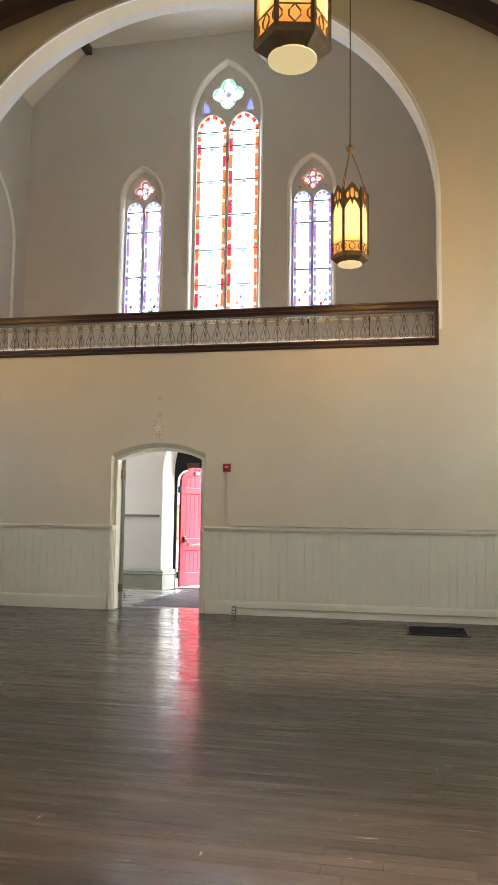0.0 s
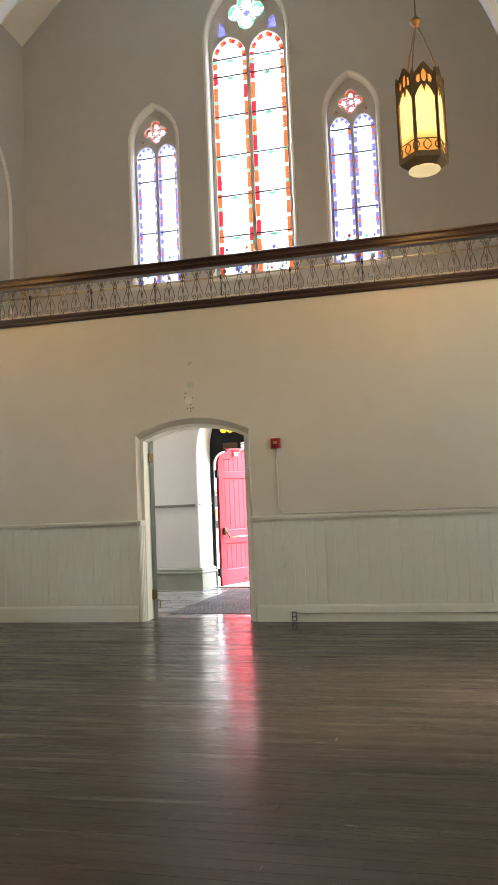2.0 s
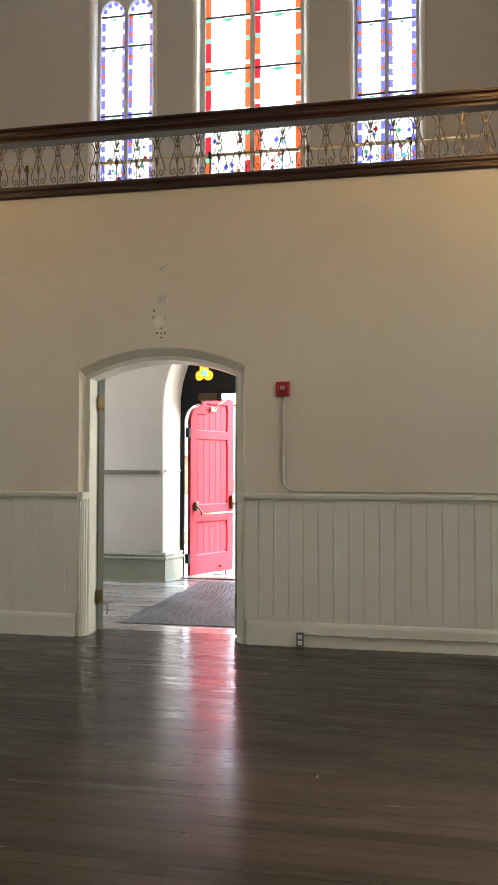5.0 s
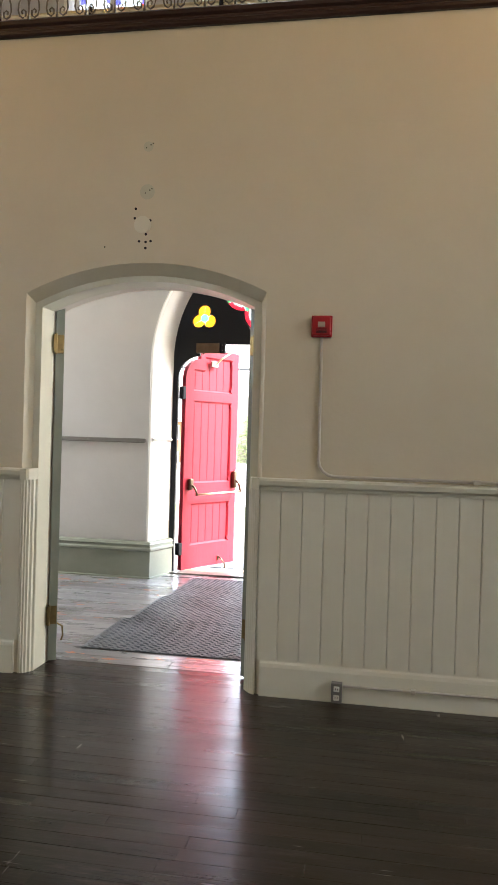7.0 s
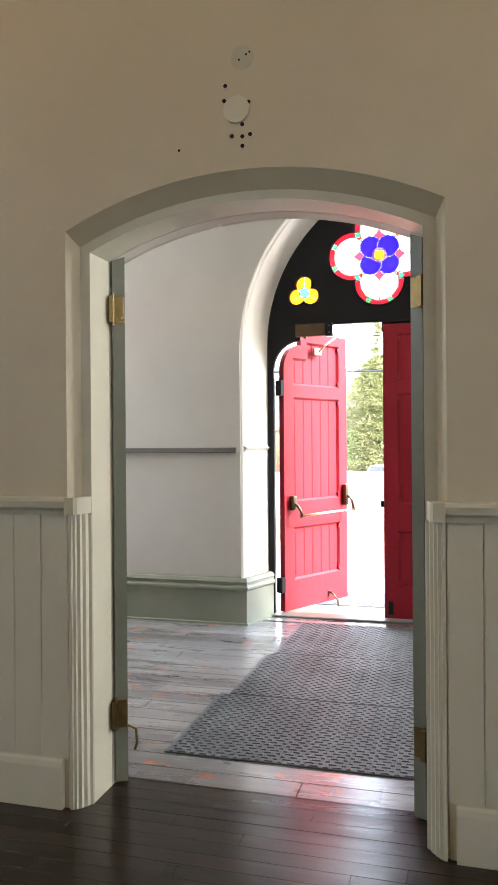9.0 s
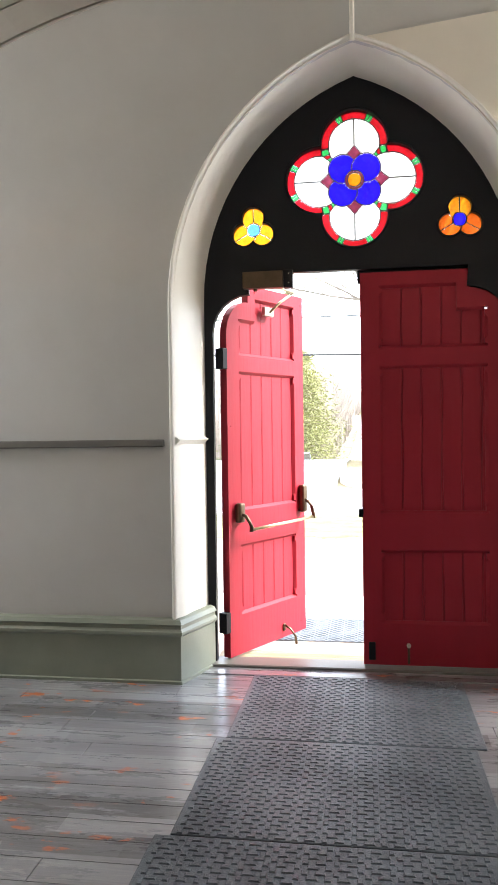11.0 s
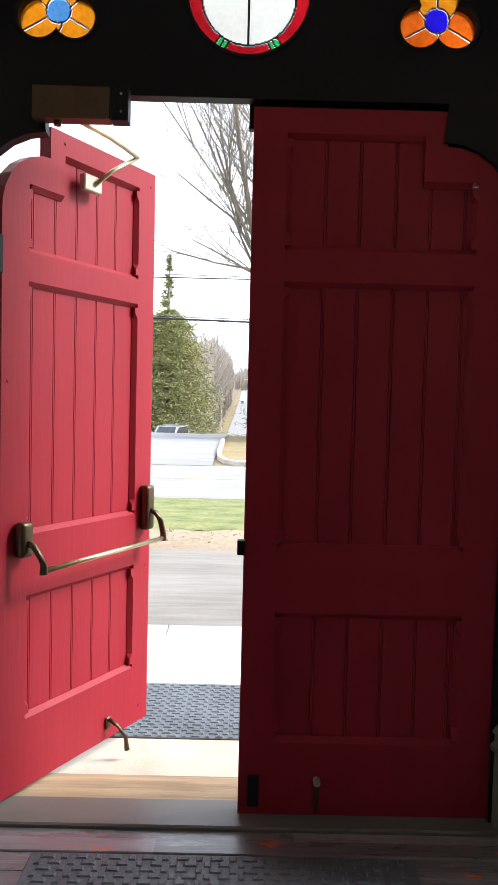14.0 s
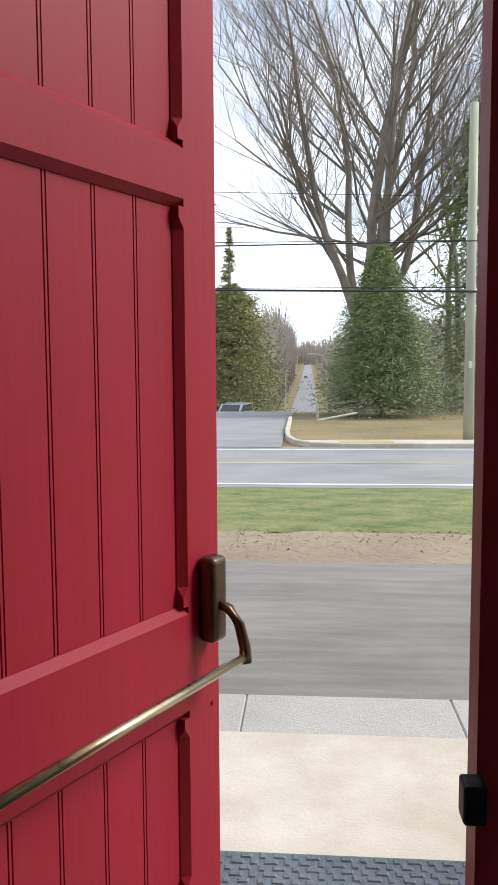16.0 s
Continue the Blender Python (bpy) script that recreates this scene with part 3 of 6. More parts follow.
for side, x0 in ((-1, SPLAY_L + 0.008), (1, SPLAY_R - 0.008)):
    sec = [(x0 - side * u, WALL_Y + v) for u, v in CASE]
    part("casing", shift(strip([[(x, y, z) for x, y in sec] for z in (0.0, 1.166)], closed=True), door_1), CREAM_PAINT, door_1, "cream moulded casing below the chair rail")
    cap = [(x0, WALL_Y - 0.046), (x0 - side * 0.040, WALL_Y - 0.046), (x0 - side * 0.050, WALL_Y - 0.030), (x0 - side * 0.066, WALL_Y + 0.057), (x0, WALL_Y + 0.057)]
    part("rail_return", shift(strip([[(x, y, z) for x, y in cap] for z in (1.168, 1.234)], closed=True), door_1), CREAM_PAINT, door_1)
for side in (-1, 1):
    hx = OPEN_L + 0.012 if side < 0 else OPEN_R - 0.012
    swing = Matrix.Translation((hx - mid, 11.085 - WALL_Y, 0)) @ Matrix.Rotation(radians(-side * 29), 4, "Z")

    def swung(bm):
        bmesh.ops.transform(bm, matrix=swing, verts=bm.verts)
        return bm
    a, b = (0.0, 0.052) if side < 0 else (-0.052, 0.0)
    leaf = part("leaf", swung(slab([(0.0, 0.012), (0.655, 0.012), (0.655, 2.36), (0.0, 2.24)], a, b, axes="yz")), GREY_GREEN, door_1, "grey-green painted door leaf, folded back open")
    for z in (0.30, 2.01):
        bm = box(a + 0.004, b - 0.004, -0.004, 0.0, z - 0.058, z + 0.058, 0.001)
        bm_box(bm, min(0, side * 0.012) - 0.004, max(0, side * 0.012) + 0.004, -0.034, -0.002, z - 0.058, z + 0.058, 0.001)
        tube([(0.0, -0.004, z - 0.066), (0.0, -0.004, z + 0.066)], 0.0085, 8, bm)
        part("hinge", swung(bm), BRASS, leaf, "brass butt hinge")
    for pz in ((0.18, 0.85), (1.02, 1.98)):
        for xf in (a - 0.004, b - 0.004):
            part("leaf_panel", swung(box(xf, xf + 0.008, 0.10, 0.55, pz[0], pz[1], 0.003)), GREY_GREEN, leaf)
    pull = swung(tube([(b + 0.002, 0.03, 0.24), (b + 0.035, 0.03, 0.22), (b + 0.04, 0.03, 0.16), (b + 0.03, 0.03, 0.13)], 0.006, 6))
    part("leaf_stop", pull, BRASS, leaf, "small brass kick-down stop")

# moulded reveal of the pointed doorway
def reveal(profile, n=16):
    rings = []
    for half, y in profile:
        rings.append([(x, y, z) for x, z in gothic(DOOR_X, half, 0.0, SPRING + (1.05 - half) * 0.5, LEAN, n)])
    return strip(rings)


rev = [(1.062, 13.938), (1.062, 13.925), (1.052, 13.915), (1.041, 13.918), (1.034, 13.930), (1.028, 13.945), (1.020, 13.96), (1.003, 14.0), (0.983, 14.08), (0.960, 14.18), (0.938, 14.26), (0.923, 14.29)]
setting("trim_doorway_reveal", reveal(rev), WHITE_PAINT, "white plaster reveal with a roll moulding round the red doors", "trim", smooth=True)
# ridge where the two arcs meet, running up the wall
setting("trim_wall_ridge", tube([(DOOR_X, 13.925, 3.58), (DOOR_X, 13.927, 4.01)], 0.014, 8), HALL_PLASTER, "thin vertical plaster ridge above the doorway", "trim", smooth=True)
HALL_BASE = [(0, 0), (0.045, 0), (0.045, 0.015), (0.034, 0.02), (0.034, 0.27), (0.050, 0.285), (0.050, 0.300), (0.036, 0.315), (0.036, 0.335), (0.046, 0.342), (0.030, 0.365), (0.0, 0.375)]
for side in (-1, 1):
    xa = DOOR_X + side * HALF
    x0 = ROOM_L if side < 0 else ROOM_R
    o, u = Vector((0, -1, 0)), Vector((0, 0, 1))
    inward = Vector((-side * 0.95, -0.3, 0))
    path = [(Vector((x0, FRONT_Y - 0.012, 0)), o, u), (Vector((xa + side * 0.005, FRONT_Y - 0.012, 0)), Vector((-side * 0.75, -1, 0)), u), (Vector((DOOR_X + side * 0.915, DOOR_Y, 0)), inward, u)]
    setting("baseboard_hall", sweep(path, HALL_BASE), GREY_GREEN, "tall grey-green moulded baseboard", "baseboard")
    setting("trim_hall_rail", box(min(x0, xa + side * 0.065), max(x0, xa + side * 0.065), FRONT_Y - 0.036, FRONT_Y - 0.012, 1.362, 1.405, 0.006), GREY_PAINT, "grey painted wall rail", "trim")
    bm = strip([[(DOOR_X + side * (1.03 - e), 13.932, 1.37), (DOOR_X + side * (1.0 - e), 13.925, 1.40), (DOOR_X + side * (1.03 - e), 13.932, 1.42)] for e in (0.0,)] + [[(DOOR_X + side * 0.935, 14.27, 1.37), (DOOR_X + side * 0.905, 14.27, 1.40), (DOOR_X + side * 0.935, 14.27, 1.42)]], closed=True)
    setting("trim_reveal_bead", bm, WHITE_PAINT, "small white bead across the door reveal", "trim")
for name, x, d in (("west", ROOM_L, 1), ("east", ROOM_R, -1)):
    setting("baseboard_hall_" + name, box(min(x, x + d * 0.034), max(x, x + d * 0.034), 11.19, FRONT_Y - 0.05, 0, 0.38, 0.008), GREY_GREEN, "tall grey-green baseboard", "baseboard")
for x0, x1 in ((ROOM_L + 0.04, OPEN_L - 0.05), (OPEN_R + 0.05, ROOM_R - 0.04)):
    setting("baseboard_hall_back", box(x0, x1, 11.18, 11.214, 0, 0.38, 0.008), GREY_GREEN, "tall grey-green baseboard", "baseboard")


# ---- the red doors ----
black = [(DOOR_X + 0.93, 0)] + gothic(DOOR_X, 0.93, 0, SPRING + 0.06, LEAN, 18)[1:-1] + [(DOOR_X - 0.93, 0)]
HEAD_Z, STEP_Z, JAMB = 2.402, 2.28, 0.875


def half_opening(side):
    """One side of the shouldered opening, from the threshold up to the middle."""
    a = [(JAMB, 0.0), (JAMB, 2.05)] + [(JAMB - 0.23 + 0.23 * math.cos(radians(t)), 2.05 + 0.23 * math.sin(radians(t))) for t in (15, 30, 45, 60, 75, 90)] + [(0.655, HEAD_Z)]
    return [(DOOR_X + side * x, z) for x, z in a]


frame_outline = black[:1] + black[1:-1] + black[-1:] + half_opening(-1) + list(reversed(half_opening(1)))
QUAT, QUAT_AWAY, QUAT_R = (DOOR_X, 2.945), 0.209, 0.195
TREF_AWAY, TREF_R = 0.066, 0.066
TREFS = [(DOOR_X - 0.615, 2.675), (DOOR_X + 0.61, 2.675)]
holes = [foils(*QUAT, QUAT_AWAY, QUAT_R, 4, 0.0)] + [foils(*c, TREF_AWAY, TREF_R, 3, math.pi / 2, 72) for c in TREFS]
door_2 = thing("door_2", (DOOR_X, DOOR_Y, 0), "black pointed door frame with coloured glass foils above red doors", "door frame", kind="structure")
part("tympanum", shift(slab(frame_outline, DOOR_Y, DOOR_Y + 0.05, holes), door_2), BLACK_PAINT, door_2, "black painted panel and frame")
for ring in holes:
    cx, cz = sum(p[0] for p in ring) / len(ring), sum(p[1] for p in ring) / len(ring)
    path = [(Vector((x, DOOR_Y, z)), Vector((x - cx, 0, z - cz)).normalized(), Vector((0, -1, 0))) for x, z in ring + ring[:1]]
    part("foil_rim", shift(sweep(path, [(0.0, -0.04), (0.0, 0.002), (0.010, 0.006), (0.018, 0.0)]), door_2), BLACK_PAINT, door_2)

G_WHITE = glass("milky_glass", (0.80, 0.80, 0.72), milky=0.8, pattern=0.10, scale=60)
G_RED = glass("ruby_glass", (0.42, 0.006, 0.012), pattern=0.45, scale=55)
G_GREEN = glass("emerald_glass", (0.03, 0.46, 0.09), pattern=0.5, scale=70)
G_BLUE = glass("cobalt_glass", (0.012, 0.004, 0.50), pattern=0.3, scale=70)
G_SKY = glass("pale_blue_glass", (0.06, 0.20, 0.42), pattern=0.5, scale=110)
G_ORANGE = glass("amber_glass", (0.62, 0.20, 0.006), pattern=0.45, scale=45)
G_DEEP = glass("orange_glass", (0.60, 0.10, 0.006), pattern=0.4, scale=45)
G_PLUM = glass("plum_glass", (0.20, 0.03, 0.06), pattern=0.4, scale=60)


def mosaic(parent, cx, cz, reach, cells, regions, y):
    """Leaded glass: a fine sheet sorted by region into one piece of glass each; pieces that meet leave a line of lead."""
    step = 2 * reach / cells
    ids = np.full((cells, cells), -1)
    for i in range(cells):
        for j in range(cells):
            ids[i, j] = regions(-reach + (i + 0.5) * step, -reach + (j + 0.5) * step)
    faces = {}
    for i in range(1, cells - 1):
        for j in range(1, cells - 1):
            k = ids[i, j]
            if k < 0:
                continue
            near = (ids[i + 1, j], ids[i - 1, j], ids[i, j + 1], ids[i, j - 1])
            if any(n >= 0 and n != k for n in near):
                k = 999
            faces.setdefault(k, []).append((i, j))
    for k, quads in faces.items():
        verts, index, polys = [], {}, []
        d = y - 0.003 if k == 999 else y
        for i, j in quads:
            poly = []
            for a, b in ((i, j), (i + 1, j), (i + 1, j + 1), (i, j + 1)):
                if (a, b) not in index:
                    index[(a, b)] = len(verts)
                    verts.append((cx - reach + a * step - parent.location.x, d - parent.location.y, cz - reach + b * step - parent.location.z))
                poly.append(index[(a, b)])
            polys.append(poly)
        me = bpy.data.meshes.new("pane")
        me.from_pydata(verts, [], polys)
        material, name = (LEAD, "lead_came") if k == 999 else (PIECE[k][0], "pane")
        me.materials.append(material)
        ob = new(name, me)
        ob.parent = parent
        if k != 999:
            ob.visible_shadow = False
            tagged(ob, PIECE[k][1])


PIECE = {}
for k in range(400):
    PIECE[k] = (G_WHITE, "milky white glass")
for k in range(40):
    PIECE[100 + k] = (G_RED, "ruby red glass")
    PIECE[140 + k] = (G_GREEN, "emerald green glass")
for k in range(4):
    PIECE[200 + k], PIECE[210 + k] = (G_BLUE, "cobalt blue glass"), (G_PLUM, "plum glass")
PIECE[220], PIECE[221] = (G_ORANGE, "amber glass"), (G_PLUM, "plum glass")
for k in range(3):
    PIECE[300 + k], PIECE[310 + k] = (G_ORANGE, "amber glass"), ((G_ORANGE, G_DEEP, G_DEEP)[k], "orange glass")
for k in range(3):
    PIECE[304 + k], PIECE[314 + k] = PIECE[300 + k], PIECE[310 + k]
PIECE[303], PIECE[313] = (G_SKY, "pale blue glass"), (G_BLUE, "cobalt blue glass")


def quatrefoil_piece(x, z):
    r = math.hypot(x, z)
    if r < 0.042:
        return 220
    if r < 0.056:
        return 221
    for k in range(4):
        a = math.pi / 4 + k * math.pi / 2
        if math.hypot(x - 0.098 * math.cos(a), z - 0.098 * math.sin(a)) < 0.086:
            return 200 + k
    for k in range(4):
        a = k * math.pi / 2
        u, v = x * math.cos(a) + z * math.sin(a), -x * math.sin(a) + z * math.cos(a)
        if abs(u - 0.140) + abs(v) * 1.15 < 0.066:
            return 210 + k
    for k in range(4):
        a = k * math.pi / 2
        u, v = x * math.cos(a) + z * math.sin(a), -x * math.sin(a) + z * math.cos(a)
        if u < abs(v) * 0.8:
            continue
        d = math.hypot(u - QUAT_AWAY, v)
        if d < 0.153:
            return 10 * k + (1 if v > 0 else 0)
        if d < QUAT_R + 0.004:
            t = math.degrees(math.atan2(v, u - QUAT_AWAY))
            slot = int((t + 180) // 12)
            green = slot in (6, 12, 17, 23) or abs(t) > 116
            seg = 0 if t < -95 else 1 if t < -30 else 2 if t < 30 else 3 if t < 95 else 4
            return (140 + k * 8 + seg) if green else (100 + k * 8 + seg)
    return -1


def trefoil_piece(first):
    def region(x, z):
        if math.hypot(x, z) < 0.040:
            return first + 3
        for k in range(3):
            a = math.pi / 2 + k * 2 * math.pi / 3
            if math.hypot(x - TREF_AWAY * math.cos(a), z - TREF_AWAY * math.sin(a)) < TREF_R + 0.002:
                return first + k + (4 if x * math.sin(a) - z * math.cos(a) > 0 else 0)
        return -1
    return region


mosaic(door_2, *QUAT, 0.425, 230, quatrefoil_piece, DOOR_Y + 0.035)
mosaic(door_2, *TREFS[0], 0.145, 84, trefoil_piece(300), DOOR_Y + 0.03)
mosaic(door_2, *TREFS[1], 0.145, 84, trefoil_piece(310), DOOR_Y + 0.03)


def mirrored(bm, s):
    if s < 0:
        bmesh.ops.transform(bm, matrix=Matrix.Diagonal((-1, 1, 1, 1)), verts=bm.verts)
        bmesh.ops.reverse_faces(bm, faces=bm.faces)
    return bm


def red_leaf(m, s, label):
    """One leaf: hinge edge at x 0, inner face at y 0, stiles and chamfered rails round boarded panels."""
    leaf = thing("red_door", (0, 0, 0), label, "door", "red entrance doors", kind="structure")
    leaf.matrix_basis = m
    wide, st, th, c = 0.86, 0.14, 0.052, 0.017

    def put(name, bm, mat=RED_PAINT, parent=None, lab="", smooth=False):
        return part(name, mirrored(bm, s), mat, parent or leaf, lab, smooth)

    def prism_z(sec, z0, z1):
        return strip([[(u, v, z) for u, v in sec] for z in (z0, z1)], closed=True)

    def prism_u(sec, u0, u1):
        return strip([[(u, v, z) for v, z in sec] for u in (u0, u1)], closed=True)
    put("stile", prism_z([(0, 0), (st - c, 0), (st - c, th), (0, th)], 0.03, 2.08))
    put("stile", prism_z([(wide, 0), (wide, th), (wide - st + 0.012 + c, th), (wide - st + 0.012 + c, 0)], 0.03, 2.418))

    def stopped_chamfer(edge, way, z0, z1):
        """The panel edge of a stile: square at its ends, chamfered between."""
        rings = []
        for z, k in ((z0, 0.02), (z0 + 0.022, 0.02), (z0 + 0.045, 1.0), (z1 - 0.045, 1.0), (z1 - 0.022, 0.02), (z1, 0.02)):
            rings.append([(edge, 0.0, z), (edge + way * c * (1 - k) + way * 0.0002, 0.0, z), (edge + way * c, c * k, z), (edge + way * c, th, z), (edge, th, z)])
        return strip(rings, closed=True)
    for z0, z1 in ((0.30, 0.718), (0.972, 1.835), (1.972, 2.32)):
        put("stile_chamfer", stopped_chamfer(st - c, 1, z0, min(z1, 2.172)))
        put("stile_chamfer", stopped_chamfer(wide - st + 0.012 + c, -1, z0, z1))
    corner = [(0, 2.08), (st - c, 2.08), (st - c, 2.19), (0.30, 2.19), (0.30, 2.418), (0.225, 2.418), (0.225, 2.305)] + [(0.225 + 0.225 * math.cos(radians(t)), 2.08 + 0.225 * math.sin(radians(t))) for t in (100, 115, 130, 145, 160, 172)]
    put("shoulder", slab(corner, 0, th))
    for z0, z1, u0, b0, b1 in ((0.03, 0.30, st - c, 0, c), (0.718, 0.972, st - c, c, c), (1.835, 1.972, st - c, c, c), (2.32, 2.418, 0.30, c, 0)):
        put("rail", prism_u([(0.0, z0 + b0), (0.0, z1 - b1), (c if b1 else 0.0001, z1), (th, z1), (th, z0), (c if b0 else 0.0001, z0)], u0, wide - st + 0.012 + c))
    put("shoulder_chamfer", prism_u([(0.0005, 2.19), (0.016, 2.172), (th, 2.172), (th, 2.19)], st, 0.30))
    edges = [st - 0.004, 0.154, 0.268, 0.383, 0.500, 0.614, wide - st + 0.02]
    for z0, z1 in ((0.295, 0.722), (0.968, 1.84), (1.968, 2.33)):
        for a, b in zip(edges, edges[1:]):
            top = 2.20 if z1 > 2 and b < 0.30 else z1
            w = b - a
            bm = prism_z([(a, 0.0245), (a + 0.0018, 0.020), (a + 0.0068, 0.020), (a + 0.0085, 0.0240), (a + 0.0102, 0.020), (b - 0.0018, 0.020), (b, 0.0245), (b, 0.040), (a, 0.040)] if w > 0.03 else [(a, 0.020), (b - 0.0018, 0.020), (b, 0.0245), (b, 0.040), (a, 0.040)], z0, top)
            put("board", bm)
    return leaf, put


LEAF_TURN = math.degrees(math.atan2(0.879, 0.478))
left_leaf, put = red_leaf(pose(-3.883, 14.331, 0, 0, 0, LEAF_TURN) @ Matrix.Diagonal((1, 1, 0.985, 1)), 1, "red painted boarded door, standing open outwards")


def rounded(x0, x1, y0, y1, z0, z1, b):
    bm = bm_box(bmesh.new(), x0, x1, y0, y1, z0, z1)
    bmesh.ops.bevel(bm, geom=list(bm.edges), offset=b, segments=3, affect="EDGES", profile=0.6)
    return bm


def panic_hardware(put, far_edge):
    bar = put("panic_bar", tube([(0.112, -0.092, 0.838), (0.832, -0.092, 0.850)], 0.0105, 12), BAR_BRASS, None, "worn brass push bar", True)
    for u, z, w, h in ((0.088, 0.945, 0.058, 0.125), (0.808, 0.980, 0.056, 0.195)):
        put("bracket", rounded(u - w / 2, u + w / 2, -0.045, 0.0, z - h / 2, z + h / 2, 0.016), BRONZE, bar, "brown bronze bracket", True)
        e = 0.838 if u < 0.5 else 0.850
        k = 0.024
        pts = [(u, -0.040, z - 0.01), (u + k * 0.3, -0.062, z - 0.02), (u + k * 0.7, -0.082, z - 0.055), (u + k, -0.092, e + 0.022), (u + k, -0.093, e - 0.012)]
        put("arm", tube(pts, [0.011, 0.012, 0.012, 0.013, 0.015], 10), BRONZE, bar, "bronze arm", True)


panic_hardware(put, 0.86)
# closer arm, its shoe, strap hinges, kick-down stop, screws and chips of the open leaf
shoe = put("closer_shoe", box(0.375, 0.475, -0.028, 0.0, 2.235, 2.295, 0.004), STEEL, None, "grey steel closer bracket")
put("closer_arm", tube([(0.43, -0.03, 2.262), (0.50, -0.055, 2.33), (0.60, -0.10, 2.405)], 0.009, 8), BAR_BRASS, shoe, "rusty steel arm", True)
put("closer_arm", tube([(0.60, -0.10, 2.405), (0.36, -0.155, 2.40), (0.10, -0.19, 2.385)], 0.009, 8), BAR_BRASS, shoe, "rusty steel arm", True)
for z in (0.255, 1.925):
    put("hinge", box(-0.045, 0.004, -0.006, 0.056, z - 0.065, z + 0.065, 0.004), BLACK_PAINT, None, "black hinge")
stop = put("door_stop", box(0.570, 0.600, -0.012, 0.0, 0.075, 0.125, 0.004), BRONZE, None, "bronze kick-down stop")
put("stop_arm", tube([(0.585, -0.012, 0.115), (0.600, -0.045, 0.09), (0.612, -0.075, 0.045), (0.616, -0.082, -0.01)], [0.009, 0.008, 0.008, 0.011], 8), BRONZE, stop, "", True)
for u, z in ((0.83, 2.36), (0.30, 2.38), (0.835, 0.72), (0.03, 1.50), (0.80, 0.10)):
    put("screw_head", tube([(u, -0.003, z), (u, 0.002, z)], 0.006, 8), RED_PAINT)

right_leaf, put = red_leaf(pose(DOOR_X + 0.885, DOOR_Y + 0.012, 0, 0, 0, 0) @ Matrix.Diagonal((1, 1, 0.985, 1)), -1, "dark red painted boarded door, closed")
put("edge_latch", rounded(0.854, 0.882, -0.036, 0.0, 0.935, 0.985, 0.006), BLACK_PAINT, None, "black rim latch")
put("flush_bolt", box(0.79, 0.83, -0.014, 0.0, 0.06, 0.17, 0.004), BLACK_PAINT, None, "black bolt")
knob = put("floor_bolt", tube([(0.595, -0.012, 0.045), (0.595, -0.012, 0.15)], 0.007, 8), BRONZE, None, "bronze floor bolt")
put("bolt_knob", tube([(0.595, -0.03, 0.155), (0.595, 0.0, 0.155)], 0.012, 10), STEEL, knob)
closer = thing("door_closer", (DOOR_X - 0.52, DOOR_Y, 2.40), "brown bronze door closer on the black frame", "door closer")
part("closer_body", shift(rounded(DOOR_X - 0.675, DOOR_X - 0.43, DOOR_Y - 0.06, DOOR_Y, 2.305, 2.405, 0.005), closer), BRONZE, closer)
part("end_cap", shift(rounded(DOOR_X - 0.428, DOOR_X - 0.372, DOOR_Y - 0.055, DOOR_Y, 2.303, 2.41, 0.004), closer), BLACK_PAINT, closer, "black end cap")
for z in (2.33, 2.385):
    part("screw", shift(tube([(DOOR_X - 0.395, DOOR_Y - 0.058, z), (DOOR_X - 0.395, DOOR_Y - 0.05, z)], 0.004, 8), closer), STEEL, closer)
part("pivot", shift(tube([(DOOR_X - 0.60, DOOR_Y - 0.03, 2.31), (DOOR_X - 0.60, DOOR_Y - 0.03, 2.29)], 0.012, 10), closer), BRONZE, closer)
setting("threshold", box(DOOR_X - 0.92, DOOR_X + 0.92, 14.225, 14.40, -0.02, 0.022, 0.006), GREY_PAINT, "worn dark metal threshold", "threshold")
setting("door_sill", box(DOOR_X - 0.90, DOOR_X + 0.90, 14.40, 14.60, -0.12, 0.006, 0.006), OLD_SILL, "weathered bare wooden sill", "sill")
stops = [(DOOR_X + 0.01, 2.33), (DOOR_X + 0.62, 2.33), (DOOR_X + 0.62, 2.24), (DOOR_X + 0.80, 2.16), (DOOR_X + 0.86, 2.0), (DOOR_X + 0.86, 0.03), (DOOR_X + 0.92, 0.03), (DOOR_X + 0.92, 2.47), (DOOR_X + 0.01, 2.47)]
part("door_stop_strip", shift(slab(stops, DOOR_Y + 0.068, DOOR_Y + 0.10), door_2), BLACK_PAINT, door_2)


# ---- gallery windows ----
G_CLEAR = glass("white_church_glass", (0.36, 0.39, 0.40), 0.85, 0.08, 40)
G_AMBER = glass("amber_border_glass", (0.135, 0.020, 0.006), 0.8, 0.35, 30)
G_RUBY = glass("ruby_border_glass", (0.10, 0.004, 0.006), 0.8, 0.35, 30)
G_LEAF = glass("green_border_glass", (0.03, 0.13, 0.07), 0.8, 0.4, 60)
G_VIOLET = glass("violet_border_glass", (0.035, 0.035, 0.30), 0.8, 0.35, 40)
G_PALE = glass("pale_border_glass", (0.34, 0.34, 0.31), 0.85, 0.2, 60)
GLASS_Y = 14.13
PIECE.update({500: (G_CLEAR, "white glass"), 501: (G_LEAF, "green glass"), 502: (G_VIOLET, "violet glass"), 503: (G_PALE, "pale glass"), 504: (G_AMBER, "amber glass"), 505: (G_RUBY, "ruby glass")})
unit_pane = {}


